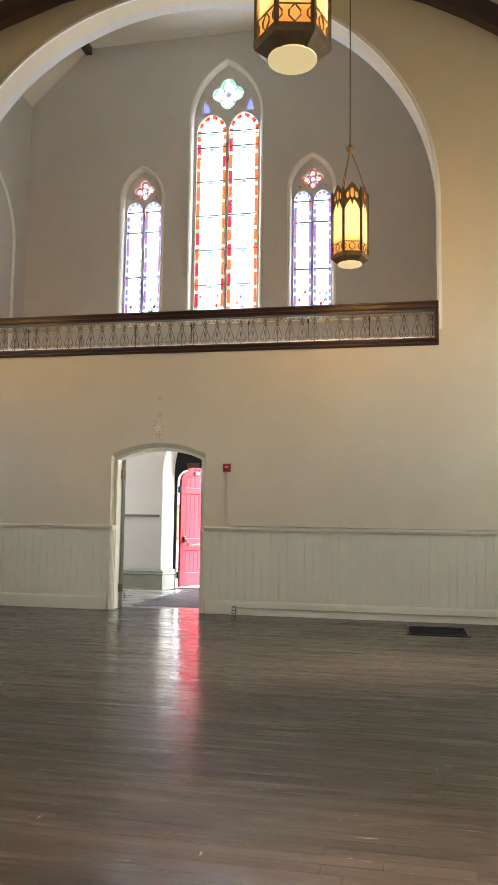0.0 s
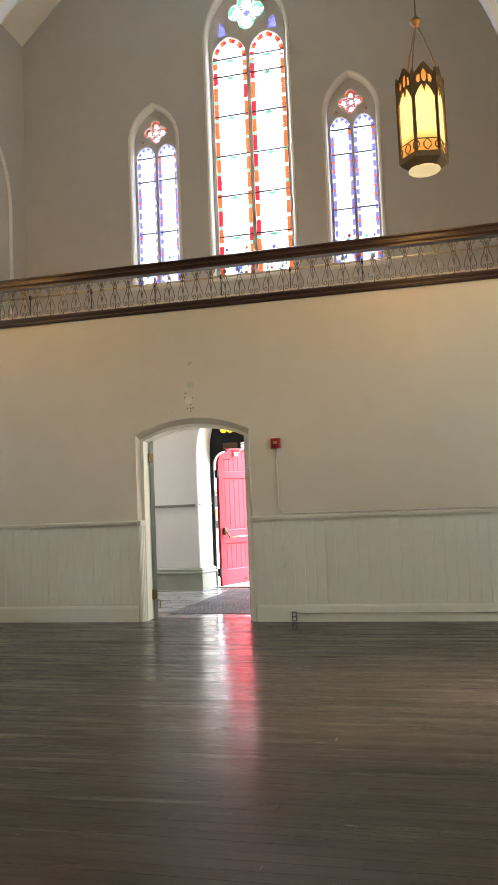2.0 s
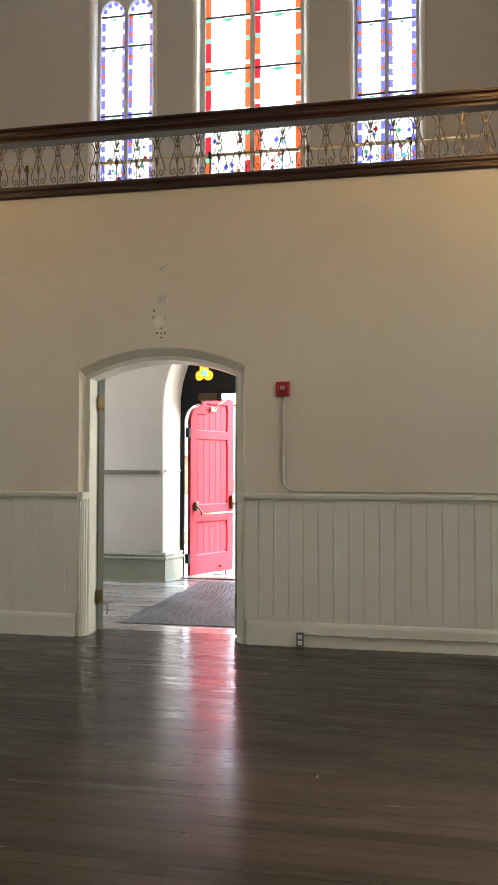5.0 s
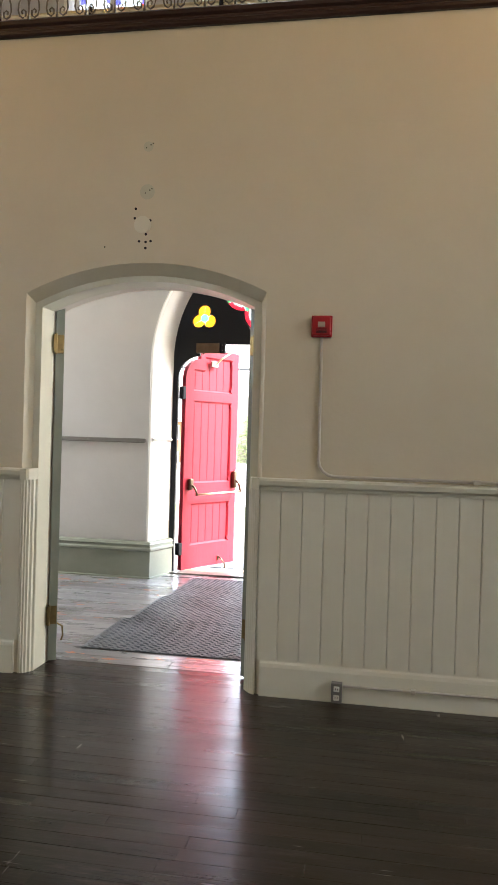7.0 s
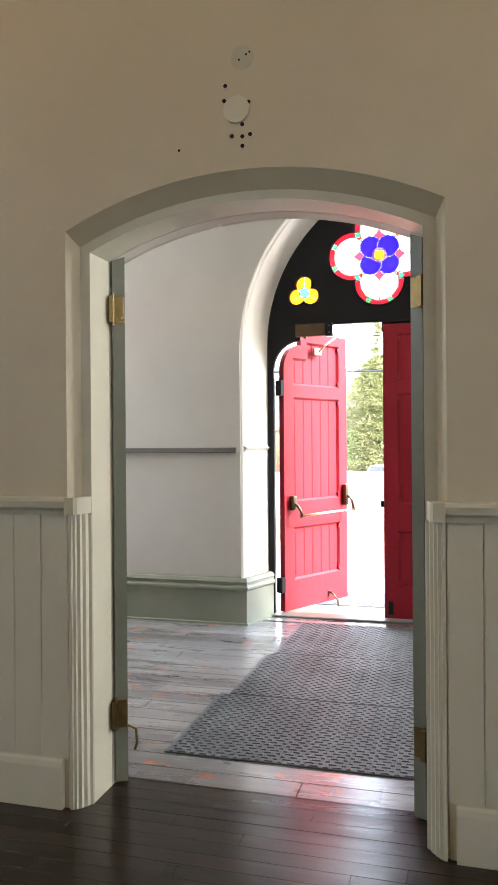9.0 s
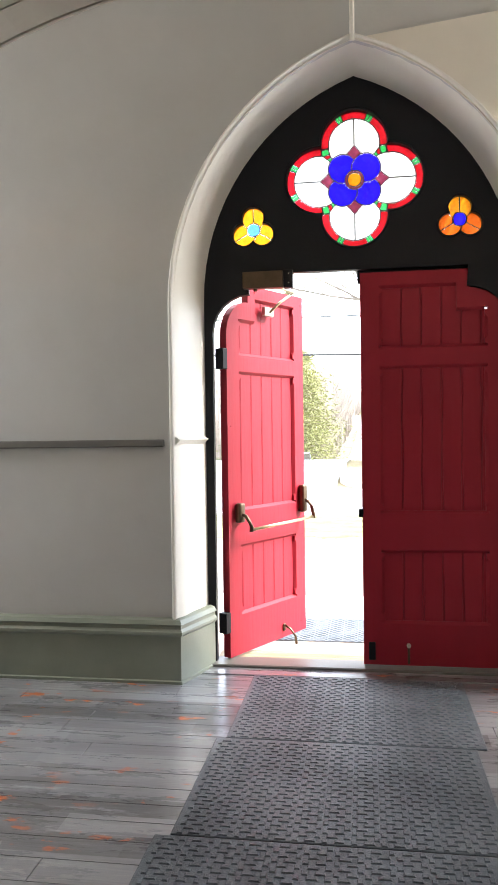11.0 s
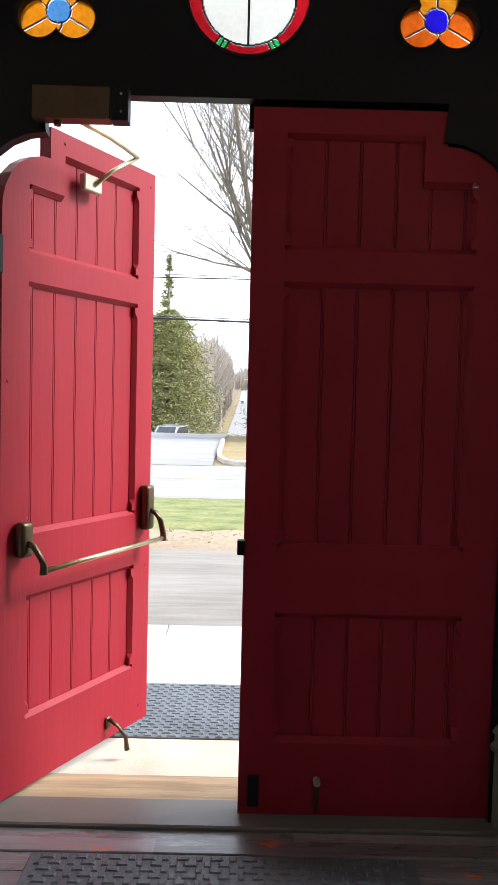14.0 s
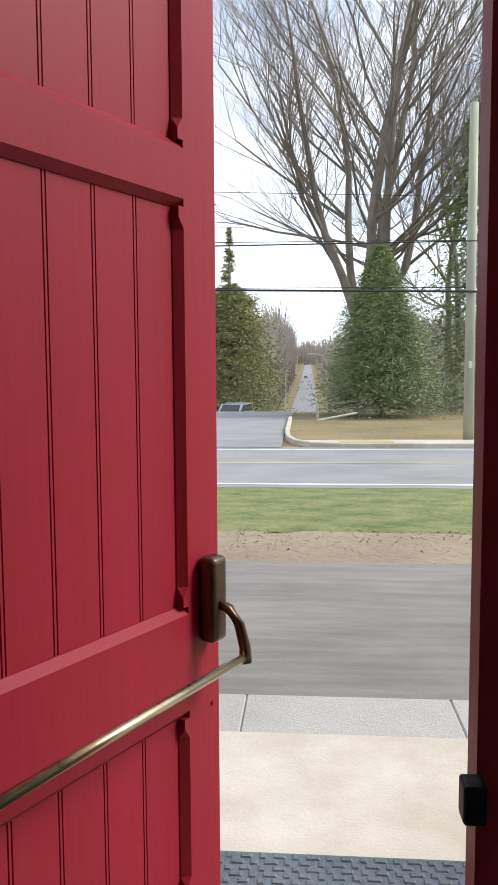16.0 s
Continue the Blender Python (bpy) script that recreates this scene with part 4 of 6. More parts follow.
def pane_quad(material):
    if material.name not in unit_pane:
        bm = bmesh.new()
        bm.faces.new([bm.verts.new(p) for p in ((-0.5, 0, -0.5), (0.5, 0, -0.5), (0.5, 0, 0.5), (-0.5, 0, 0.5))])
        unit_pane[material.name] = mesh_of("pane", bm, material)
    return unit_pane[material.name]


def pane(parent, material, x0, x1, z0, z1, dy=0.0):
    m = Matrix.Translation(((x0 + x1) / 2 - parent.location.x, GLASS_Y + dy - parent.location.y, (z0 + z1) / 2 - parent.location.z)) @ Matrix.Diagonal((x1 - x0, 1, z1 - z0, 1))
    ob = shared("pane", pane_quad(material), parent, m)
    ob.visible_shadow = False
    return ob


def flat_pane(parent, material, ring, dy=0.0):
    bm = bmesh.new()
    bm.faces.new([bm.verts.new((x - parent.location.x, GLASS_Y + dy - parent.location.y, z - parent.location.z)) for x, z in ring])
    ob = part("pane", bm, material, parent)
    ob.visible_shadow = False


def stained_window(name, cx, half, sill, spring, lean, main):
    win = thing(name, (cx, FRONT_Y, sill), "tall stained glass window with white tracery and coloured borders" if main else "narrow stained glass window with white tracery and blue borders", "window", "gallery windows", "structure")
    seed = random.Random(int(cx * 100))
    outer = gothic(cx, half, sill, spring, lean, 14)
    # moulded frame round the opening
    path = []
    for x, z in outer + [outer[0]]:
        d = Vector((x - cx, 0, (z - spring) * 0.9 if z > spring else 0))
        if z == sill:
            d = Vector((math.copysign(1, x - cx), 0, -1.0))
        d = d.normalized() if z != sill else d
        path.append((Vector((x, FRONT_Y, z)) - Vector(win.location), d, Vector((0, -1, 0))))
    part("window_frame", sweep(path, [(-0.035, -0.16), (-0.035, -0.03), (-0.02, 0.0), (0.0, 0.018), (0.028, 0.018), (0.034, 0.0), (0.0, -0.02)]), WHITE_PAINT, win, "white moulded frame")
    # tracery plate with two lancets, a foil and two small lights
    lw, gap = (0.295, 0.060) if main else (0.165, 0.05)
    top = spring - 0.22
    mids = [cx - lw - gap / 2, cx + lw + gap / 2]
    llean = lw * 0.25
    lancets = [gothic(c, lw, sill + 0.05, top, llean, 10) for c in mids]
    crown = top + math.sqrt((lw + llean) ** 2 - llean ** 2)
    fz, away, fr = (crown + 0.40, 0.165, 0.150) if main else (crown + 0.235, 0.118, 0.088)
    foil = foils(cx, fz, away, fr, 4, 0.0, 64)
    smalls = []
    for s in (-1, 1):
        if main:
            smalls.append([(cx + s * 0.36, fz - 0.36), (cx + s * 0.52, fz - 0.37), (cx + s * 0.47, fz - 0.12), (cx + s * 0.40, fz - 0.20)][::s])
        else:
            smalls.append([(cx + s * 0.22, fz - 0.17), (cx + s * 0.27, fz - 0.17), (cx + s * 0.25, fz - 0.10)][::s])
    inner = [(cx + (x - cx) * (half - 0.02) / half, z) for x, z in outer]
    plate = slab(inner, GLASS_Y - 0.05, GLASS_Y + 0.03, lancets + [foil] + smalls)
    part("tracery", shift(plate, win), STONE, win, "white painted stone tracery")
    for ring in smalls:
        flat_pane(win, G_VIOLET if main else G_AMBER, ring)
    # the foil: border ring and pale heart

    def foil_piece(x, z):
        d = min(math.hypot(x - away * math.cos(k * math.pi / 2), z - away * math.sin(k * math.pi / 2)) for k in range(4))
        r = math.hypot(x, z)
        if d > fr + 0.004 and r > away * 0.8:
            return -1
        if main and r < 0.075:
            return 502 if abs(x) + abs(z) < 0.075 else 500
        if d < fr * (0.66 if main else 0.46) or r < away * (0.55 if main else 0.35):
            return 500
        return (503 if (math.degrees(math.atan2(z, x)) % 45) < 12 else 501) if main else (505 if (math.degrees(math.atan2(z, x)) % 30) < 10 else 504)
    mosaic(win, cx, fz, away + fr + 0.02, 70, foil_piece, GLASS_Y)
    bw = 0.072 if main else 0.050
    for c in mids:
        z, k = sill + 0.05, 0
        while z < top - 0.02:
            h = min(seed.uniform(0.26, 0.34) if main else seed.uniform(0.13, 0.17), top - z)
            gem = 0.055 if main else 0.05
            for s in (-1, 1):
                x0, x1 = (c - lw, c - lw + bw) if s < 0 else (c + lw - bw, c + lw)
                tint = (G_RUBY if seed.random() < 0.28 else G_AMBER) if main else G_VIOLET
                pane(win, tint, x0, x1, z, z + h - gem)
                pane(win, seed.choice((G_LEAF, G_PALE, G_PALE)) if main else seed.choice((G_PALE, G_PALE, G_AMBER)), x0, x1, z + h - gem, z + h)
            z += h
        # arched head of the border
        ring_o, ring_i = gothic(c, lw, top, top, llean, 8)[1:-1], gothic(c, lw - bw, top, top, llean, 8)[1:-1]
        for i in range(len(ring_o) - 1):
            flat_pane(win, ((G_RUBY, G_AMBER, G_PALE)[i % 3] if main else (G_VIOLET, G_VIOLET, G_PALE)[i % 3]), [ring_o[i], ring_o[i + 1], ring_i[i + 1], ring_i[i]])
        flat_pane(win, G_CLEAR, ring_i)
        step = 0.70 if main else 0.92
        z, n = sill + 0.05, 0
        while z < top - 0.01:
            z1 = min(z + step, top)
            pane(win, G_CLEAR, c - lw + bw, c + lw - bw, z, z1)
            if n == 0:
                for q in range(14 if main else 9):
                    px, pz = c + seed.uniform(-lw + bw + 0.03, lw - bw - 0.03), z + seed.uniform(0.04, 0.5)
                    r = seed.uniform(0.018, 0.04)
                    flat_pane(win, seed.choice((G_SKY, G_VIOLET, G_LEAF, G_AMBER, G_RUBY)), [(px - r, pz), (px, pz - r * 1.3), (px + r, pz), (px, pz + r * 1.3)], -0.003)
                flat_pane(win, G_RUBY if main else G_VIOLET, [(c - lw + bw, z), (c + lw - bw, z), (c + lw - bw, z + 0.05), (c - lw + bw, z + 0.05)], -0.003)
            part("saddle_bar", shift(tube([(c - lw, GLASS_Y - 0.012, z1), (c + lw, GLASS_Y - 0.012, z1)], 0.013, 5), win), LEAD, win)
            flat_pane(win, G_LEAF, [(c - 0.09, z1 - 0.03), (c, z1 - 0.07), (c + 0.09, z1 - 0.03), (c, z1 - 0.012)] if main else [(c - 0.04, z1 - 0.03), (c, z1 - 0.05), (c + 0.04, z1 - 0.03), (c, z1 - 0.015)], -0.004)
            z, n = z1, n + 1
        # diamond leading
        bm = bmesh.new()
        pitch = 0.17 if main else 0.15
        lo, hi, zl, zh = c - lw + bw, c + lw - bw, sill + 0.05, top
        zz = zl - (hi - lo) * 1.3
        while zz < zh:
            for s in (1, -1):
                a, b = (lo, zz), (hi, zz + (hi - lo) * 1.3)
                if s < 0:
                    a, b = (hi, zz), (lo, zz + (hi - lo) * 1.3)
                t0, t1 = max(0, (zl - a[1]) / (b[1] - a[1])), min(1, (zh - a[1]) / (b[1] - a[1]))
                if t1 > t0:
                    p = [(a[0] + (b[0] - a[0]) * t, GLASS_Y - 0.003, a[1] + (b[1] - a[1]) * t) for t in (t0, t1)]
                    tube(p, 0.0045, 3, bm)
            zz += pitch * 1.3
        part("leading", shift(bm, win), LEAD, win, "thin diamond leading")
    part("sill", shift(box(cx - half - 0.05, cx + half + 0.05, FRONT_Y - 0.03, FRONT_Y + 0.16, sill - 0.06, sill, 0.01), win), WHITE_PAINT, win, "white sloping sill")


for name, cx, half, sill, spring, lean in wins:
    stained_window(name, cx, half, sill, spring, lean, name == "window_main")

# ---- gallery railing ----
railing = thing("gallery_railing", (ARCH_R, WALL_Y, RAIL_LOW), "dark wooden gallery railing with scrolled iron balusters", "railing", kind="structure")
R0, R1 = ARCH_L + 0.005, ARCH_R - 0.005
low = [(-0.12, 0), (0.02, 0), (0.030, 0.012), (0.030, 0.030), (0.012, 0.045), (0.012, 0.06), (0.026, 0.072), (0.026, 0.095), (0.010, 0.11), (-0.12, 0.11)]
high = [(-0.10, 0), (0.016, 0), (0.016, 0.022), (0.034, 0.038), (0.034, 0.052), (0.022, 0.064), (0.022, 0.092), (0.042, 0.106), (0.042, 0.122), (0.020, 0.135), (-0.10, 0.135)]
part("bottom_rail", shift(moulding(R0, R1, WALL_Y, RAIL_LOW, low), railing), DARK_WOOD, railing, "dark moulded bottom rail")
part("top_rail", shift(moulding(R0, R1, WALL_Y, RAIL_TOP - 0.135, high), railing), DARK_WOOD, railing, "dark moulded handrail")
for x0, x1 in ((R0, R0 + 0.05), (R1 - 0.05, R1)):
    part("end_post", shift(box(x0, x1, WALL_Y - 0.02, WALL_Y + 0.10, RAIL_LOW + 0.11, RAIL_TOP - 0.135, 0.006), railing), DARK_WOOD, railing)
SCROLL = [(0.040, 0.352), (0.050, 0.362), (0.060, 0.352), (0.054, 0.338), (0.038, 0.332), (0.024, 0.300), (0.018, 0.262), (0.026, 0.215), (0.048, 0.160), (0.064, 0.110), (0.068, 0.070), (0.058, 0.036), (0.038, 0.022), (0.020, 0.036), (0.020, 0.062), (0.036, 0.074), (0.048, 0.062), (0.042, 0.048)]
bm = bmesh.new()
for s in (-1, 1):
    tube([(s * x, 0.0, z) for x, z in SCROLL], 0.0055, 5, bm)
tube([(0, 0, 0.0), (0, 0, 0.375)], 0.0045, 5, bm)
for s in (-1, 1):
    tube([(0, 0, 0.285), (s * 0.012, 0, 0.325), (s * 0.016, 0, 0.365)], [0.006, 0.009, 0.003], 5, bm)
    tube([(s * 0.018, 0, 0.20), (s * 0.006, 0, 0.14), (0, 0, 0.085)], [0.004, 0.007, 0.003], 5, bm)
bm_box(bm, -0.022, 0.022, -0.008, 0.008, 0.255, 0.272)
bm_box(bm, -0.006, 0.006, -0.006, 0.006, -0.008, 0.03)
baluster = mesh_of("baluster", bm, IRON)
count = 43
for i in range(count):
    x = R0 + 0.11 + (R1 - R0 - 0.22) * i / (count - 1)
    shared("baluster", baluster, railing, Matrix.Translation((x - ARCH_R, 0.03, 0.118)))
pipe = thing("gallery_pipe_rail", (WIN_X, 11.75, GAL_FLOOR), "thin tan guard bar behind the gallery railing", "rail")
part("bar", tube([(ROOM_L - WIN_X + 0.01, 0, 0.42), (ROOM_R - WIN_X - 0.01, 0, 0.42)], 0.017, 8), BAR_BRASS, pipe, "", True)
for i in range(9):
    x = ROOM_L - WIN_X + 0.35 + i * 0.95
    part("bracket", tube([(x, 0, 0.0), (x, 0, 0.40)], 0.007, 6), BLACK_PAINT, pipe, "black bracket post")
    part("clamp", box(x - 0.014, x + 0.014, -0.02, 0.02, 0.39, 0.45, 0.004), BLACK_PAINT, pipe)

# ---- hanging lanterns ----
LANTERN = glow("lit_amber_glass", (1.0, 0.66, 0.22), (1.0, 0.33, 0.035), 0.030, 0.115, (0.38, 0.62))
LANTERN_FOOT = glow("lit_cream_disc", (1.0, 0.84, 0.46), (0.95, 0.74, 0.36), 0.031, 0.044)
LANTERN_IRON = surf("dark_lantern_metal", (0.10, 0.065, 0.03), (0.22, 0.15, 0.08), 20, 0.45, 0.1, 0.1, 90, metal=0.6)


def lantern(x, y, z):
    """Hexagonal gothic lantern on a rod: posts, panes with cusped heads and quatrefoil feet, three chains."""
    lan = thing("hanging_lantern", (x, y, z), "lit gothic lantern with amber glass and dark metal frame", "lamp", "nave lanterns")
    r, tall = 0.215, 0.83
    ring = [(math.cos(radians(60 * k + 12)), math.sin(radians(60 * k + 12))) for k in range(6)]

    def at(k, rr, zz):
        return Vector((ring[k % 6][0] * rr, ring[k % 6][1] * rr, zz))
    foot = strip([[at(k, rr, zz) for k in range(6)] for rr, zz in ((0.15, 0.0), (r + 0.015, 0.055), (r + 0.02, 0.075), (r + 0.02, 0.105), (r, 0.115), (r - 0.03, 0.115))], closed=True, cap=False)
    part("foot_rim", foot, LANTERN_IRON, lan, "dark metal foot")
    part("foot_glass", tube([(0, 0, -0.006), (0, 0, 0.004)], 0.148, 24), LANTERN_FOOT, lan, "glowing cream glass disc").visible_shadow = False
    for k in range(6):
        a, b = at(k, r, 0.11), at(k + 1, r, 0.11)
        side = (b - a)
        w, d = side.length, side.normalized()
        n = Vector((-d.y, d.x, 0)) * -1
        m = Matrix((( d.x, -n.x, 0, (a.x + b.x) / 2), (d.y, -n.y, 0, (a.y + b.y) / 2), (0, 0, 1, 0), (0, 0, 0, 1)))

        def placed(bm):
            bmesh.ops.transform(bm, matrix=m, verts=bm.verts)
            return bm
        top = 0.115 + tall * 0.94
        part("pane", placed(slab([(-w / 2 + 0.012, 0.12), (w / 2 - 0.012, 0.12), (w / 2 - 0.012, top - 0.10), (0, top + 0.02), (-w / 2 + 0.012, top - 0.10)], 0.008, 0.012)), LANTERN, lan, "glowing amber glass").visible_shadow = False
        part("post", placed(slab([(-w / 2 - 0.014, 0.11), (-w / 2 + 0.016, 0.11), (-w / 2 + 0.016, top - 0.02), (-w / 2, top + 0.015), (-w / 2 - 0.014, top - 0.02)], -0.012, 0.012)), LANTERN_IRON, lan)
        head = [(-w / 2, top - 0.26), (-w / 2, top - 0.06), (-0.02, top + 0.055), (0.0, top + 0.07), (0.02, top + 0.055), (w / 2, top - 0.06), (w / 2, top - 0.26)]
        head += [(w / 2 - 0.02 - (w / 2 - 0.028) * t, top - 0.26 + 0.12 * math.sin(t * math.pi / 2)) for t in (0.0, 0.3, 0.6, 0.85)] + [(0.006, top - 0.19), (0.0, top - 0.22), (-0.006, top - 0.19)] + [(-(w / 2 - 0.02 - (w / 2 - 0.028) * t), top - 0.26 + 0.12 * math.sin(t * math.pi / 2)) for t in (0.85, 0.6, 0.3, 0.0)]
        lights = [[(-0.022, top - 0.10), (0.0, top - 0.13), (0.022, top - 0.10), (0.022, top - 0.03), (0.0, top + 0.01), (-0.022, top - 0.03)]]
        for s in (-1, 1):
            lights.append([(s * 0.036, top - 0.12), (s * 0.062, top - 0.135), (s * 0.075, top - 0.10), (s * 0.062, top - 0.055), (s * 0.036, top - 0.045)])
        part("cusped_head", placed(slab(head, -0.008, 0.004, lights)), LANTERN_IRON, lan, "pierced gothic head")
        bm = bmesh.new()
        for j in range(2):
            c = -w / 4 + j * w / 2
            for s in (-1, 1):
                tube([(c + s * w * 0.24, -0.002, 0.12), (c + s * 0.02, -0.002, 0.155), (c + s * 0.02, -0.002, 0.185), (c + s * w * 0.24, -0.002, 0.225)], 0.006, 4, bm)
        tube([(-w / 2, -0.002, 0.228), (w / 2, -0.002, 0.228)], 0.006, 4, bm)
        part("foot_tracery", placed(bm), LANTERN_IRON, lan)
    hub = 0.115 + tall + 0.52
    for k in (0, 2, 4):
        part("chain", tube([at(k, r - 0.01, 0.115 + tall * 0.92), at(k, r * 0.55, 0.115 + tall + 0.22), Vector((0, 0, hub))], 0.0065, 5), LANTERN_IRON, lan)
    part("hub", strip([[(rr * math.cos(t * math.pi / 6), rr * math.sin(t * math.pi / 6), hub + zz) for t in range(12)] for rr, zz in ((0.012, -0.05), (0.030, -0.03), (0.055, 0.0), (0.058, 0.02), (0.030, 0.035), (0.014, 0.07))], closed=True), LANTERN_IRON, lan, "", True)
    part("rod", tube([(0, 0, hub + 0.05), (0, 0, 11.6 - z)], 0.008, 6), LANTERN_IRON, lan)
    return lan


for x, y, z in LAMPS:
    lantern(x, y, z)

# ---- small things on the end wall ----
alarm = thing("fire_alarm", (-2.18, WALL_Y, 2.09), "square red fire alarm horn on the cream wall", "fire alarm")
part("backbox", rounded(-0.058, 0.058, -0.030, 0.0, -0.060, 0.060, 0.006), SIGNAL_RED, alarm)
part("cover", rounded(-0.050, 0.050, -0.046, -0.028, -0.052, 0.052, 0.008), SIGNAL_RED, alarm)
part("lens", rounded(-0.020, 0.020, -0.056, -0.044, -0.008, 0.022, 0.004), STEEL, alarm, "small clear strobe lens")
for i in range(4):
    part("slot", box(-0.03, 0.03, -0.048, -0.0455, -0.04 + i * 0.007, -0.037 + i * 0.007), BLACK_PAINT, alarm)
conduit = thing("conduit", (-2.18, WALL_Y, 1.24), "thin cream painted conduit along the chair rail", "conduit")
pts = [(0, -0.012, 0.79), (0.004, -0.012, 0.10)] + [(0.004 + 0.09 * (1 - math.cos(radians(a))), -0.012, 0.10 - 0.085 * math.sin(radians(a))) for a in (20, 45, 70, 90)] + [(2.0, -0.03, 0.012), (NR + 2.18, -0.03, 0.012)]
part("pipe", tube(pts, 0.0085, 8), STEEL, conduit, "", True)
for x in (0.86, 1.9, 3.0):
    part("clip", box(x - 0.02, x + 0.02, -0.042, -0.018, 0.0, 0.026, 0.003), STEEL, conduit)
outlet = thing("outlet", (-2.035, WALL_Y - 0.026, 0.065), "small steel outlet box with white sockets on the baseboard", "outlet")
part("box", rounded(-0.030, 0.030, -0.042, 0.0, -0.055, 0.055, 0.004), GREY_PAINT, outlet)
for z in (-0.024, 0.024):
    s = part("socket", rounded(-0.016, 0.016, -0.048, -0.040, z - 0.015, z + 0.015, 0.005), WHITE_PAINT, outlet, "white socket")
    for x in (-0.006, 0.006):
        part("slot", box(x - 0.0015, x + 0.0015, -0.0495, -0.0475, z - 0.004, z + 0.006), BLACK_PAINT, s)
wire = thing("conduit", (-2.0, WALL_Y - 0.03, 0.10), "thin conduit running along the baseboard", "conduit")
part("pipe", tube([(0.0, -0.012, 0.0), (0.6, -0.012, 0.004), (NR + 2.0, -0.012, 0.0)], 0.007, 8), STEEL, wire, "", True)
for x in (0.38, 1.3, 2.4):
    part("clip", box(x - 0.012, x + 0.012, -0.022, 0.003, -0.010, 0.012, 0.002), STEEL, wire)
disc = thing("wall_cap", (-3.244, WALL_Y, 2.68), "round cream cover plate with screw holes round it", "cover plate")
part("plate", tube([(0, -0.012, 0), (0, 0.0, 0)], 0.050, 24), CREAM_PAINT, disc)
for x, z in ((-0.045, 0.095), (-0.05, 0.04), (0.045, 0.025), (0.02, -0.055), (-0.02, -0.095), (0.02, -0.10), (0.05, -0.095), (0.02, -0.135), (-0.23, -0.125)):
    part("screw_hole", tube([(x, -0.0015, z), (x, 0.002, z)], 0.008 if abs(x) < 0.2 else 0.005, 8), BLACK_PAINT, disc, "dark old screw hole")
PATCH = surf("pale_green_patch", (0.42, 0.42, 0.31), (0.50, 0.50, 0.38), 12, 0.7, 0.1, 0.1, 60)
for z, w, h in ((2.872, 0.045, 0.05), (3.135, 0.03, 0.055)):
    patch = thing("old_paint_patch", (-3.222, WALL_Y, z), "faint pale green patch where a fitting was removed", "wall patch")
    part("paint", tube([(0, -0.0012, 0), (0, 0.001, 0)], w, 14), PATCH, patch)
    for x in (-0.012, 0.015, 0.028):
        part("screw_hole", tube([(x, -0.0025, x * 0.6), (x, 0.0, x * 0.6)], 0.004, 6), BLACK_PAINT, patch)
vent = thing("floor_vent", (0.73, 10.0, 0.0), "black slatted metal floor grille", "floor vent")
for x0, x1, y0, y1 in ((-0.37, 0.37, -0.37, -0.34), (-0.37, 0.37, 0.34, 0.37), (-0.37, -0.34, -0.34, 0.34), (0.34, 0.37, -0.34, 0.34)):
    part("frame_bar", box(x0, x1, y0, y1, 0.0, 0.008, 0.002), BLACK_PAINT, vent)
# no real depth: a thin black sheet gives the shade between the slats
part("pit", box(-0.34, 0.34, -0.34, 0.34, 0.0005, 0.002), BLACK_PAINT, vent, "black sheet in place of the shade under the slats")
slat = mesh_of("slat", box(-0.34, 0.34, -0.004, 0.004, 0.002, 0.007), BLACK_PAINT)
for i in range(22):
    shared("slat", slat, vent, Matrix.Translation((0, -0.325 + i * 0.031, 0)))

# carved armchair by the wall
VELVET = surf("red_velvet", (0.26, 0.008, 0.014), (0.36, 0.018, 0.025), 30, 0.85, 0.08, 0.2, 120)
CHAIR_WHITE = surf("ivory_chair_paint", (0.62, 0.56, 0.46), (0.74, 0.68, 0.58), 12, 0.4, 0.1, 0.1, 60)
chair = thing("armchair", (-6.90, 10.32, 0), "carved ivory armchair with red velvet back and seat", "chair")
chair.rotation_euler.z = radians(-62)
for x, y in ((-0.26, 0.24), (0.26, 0.24), (-0.29, -0.26), (0.29, -0.26)):
    part("leg", tube([(x, y, 0.42), (x * 1.04, y * 1.06, 0.28), (x * 0.98, y * 0.98, 0.12), (x * 1.06, y * 1.08, 0.0)], [0.035, 0.030, 0.020, 0.024], 8), CHAIR_WHITE, chair, "", True)
part("seat_rail", rounded(-0.31, 0.31, -0.30, 0.28, 0.34, 0.43, 0.03), CHAIR_WHITE, chair)
part("seat", rounded(-0.28, 0.28, -0.28, 0.25, 0.42, 0.52, 0.045), VELVET, chair, "red velvet seat", True)
back = [(0.27 * math.cos(radians(a)) * (1 - 0.12 * (math.sin(radians(a)) < 0)), 0.74 + 0.27 * math.sin(radians(a))) for a in range(0, 360, 15)]
bm = slab(back, 0.25, 0.31)
part("back_pad", bm, VELVET, chair, "red velvet back")
part("back_frame", tube([(x * 1.05, 0.285, 0.74 + (z - 0.74) * 1.05) for x, z in back + back[:1]], 0.030, 8), CHAIR_WHITE, chair, "carved ivory frame", True)
part("crest", tube([(-0.08, 0.285, 1.03), (0, 0.285, 1.08), (0.08, 0.285, 1.03)], [0.015, 0.035, 0.015], 8), CHAIR_WHITE, chair, "", True)
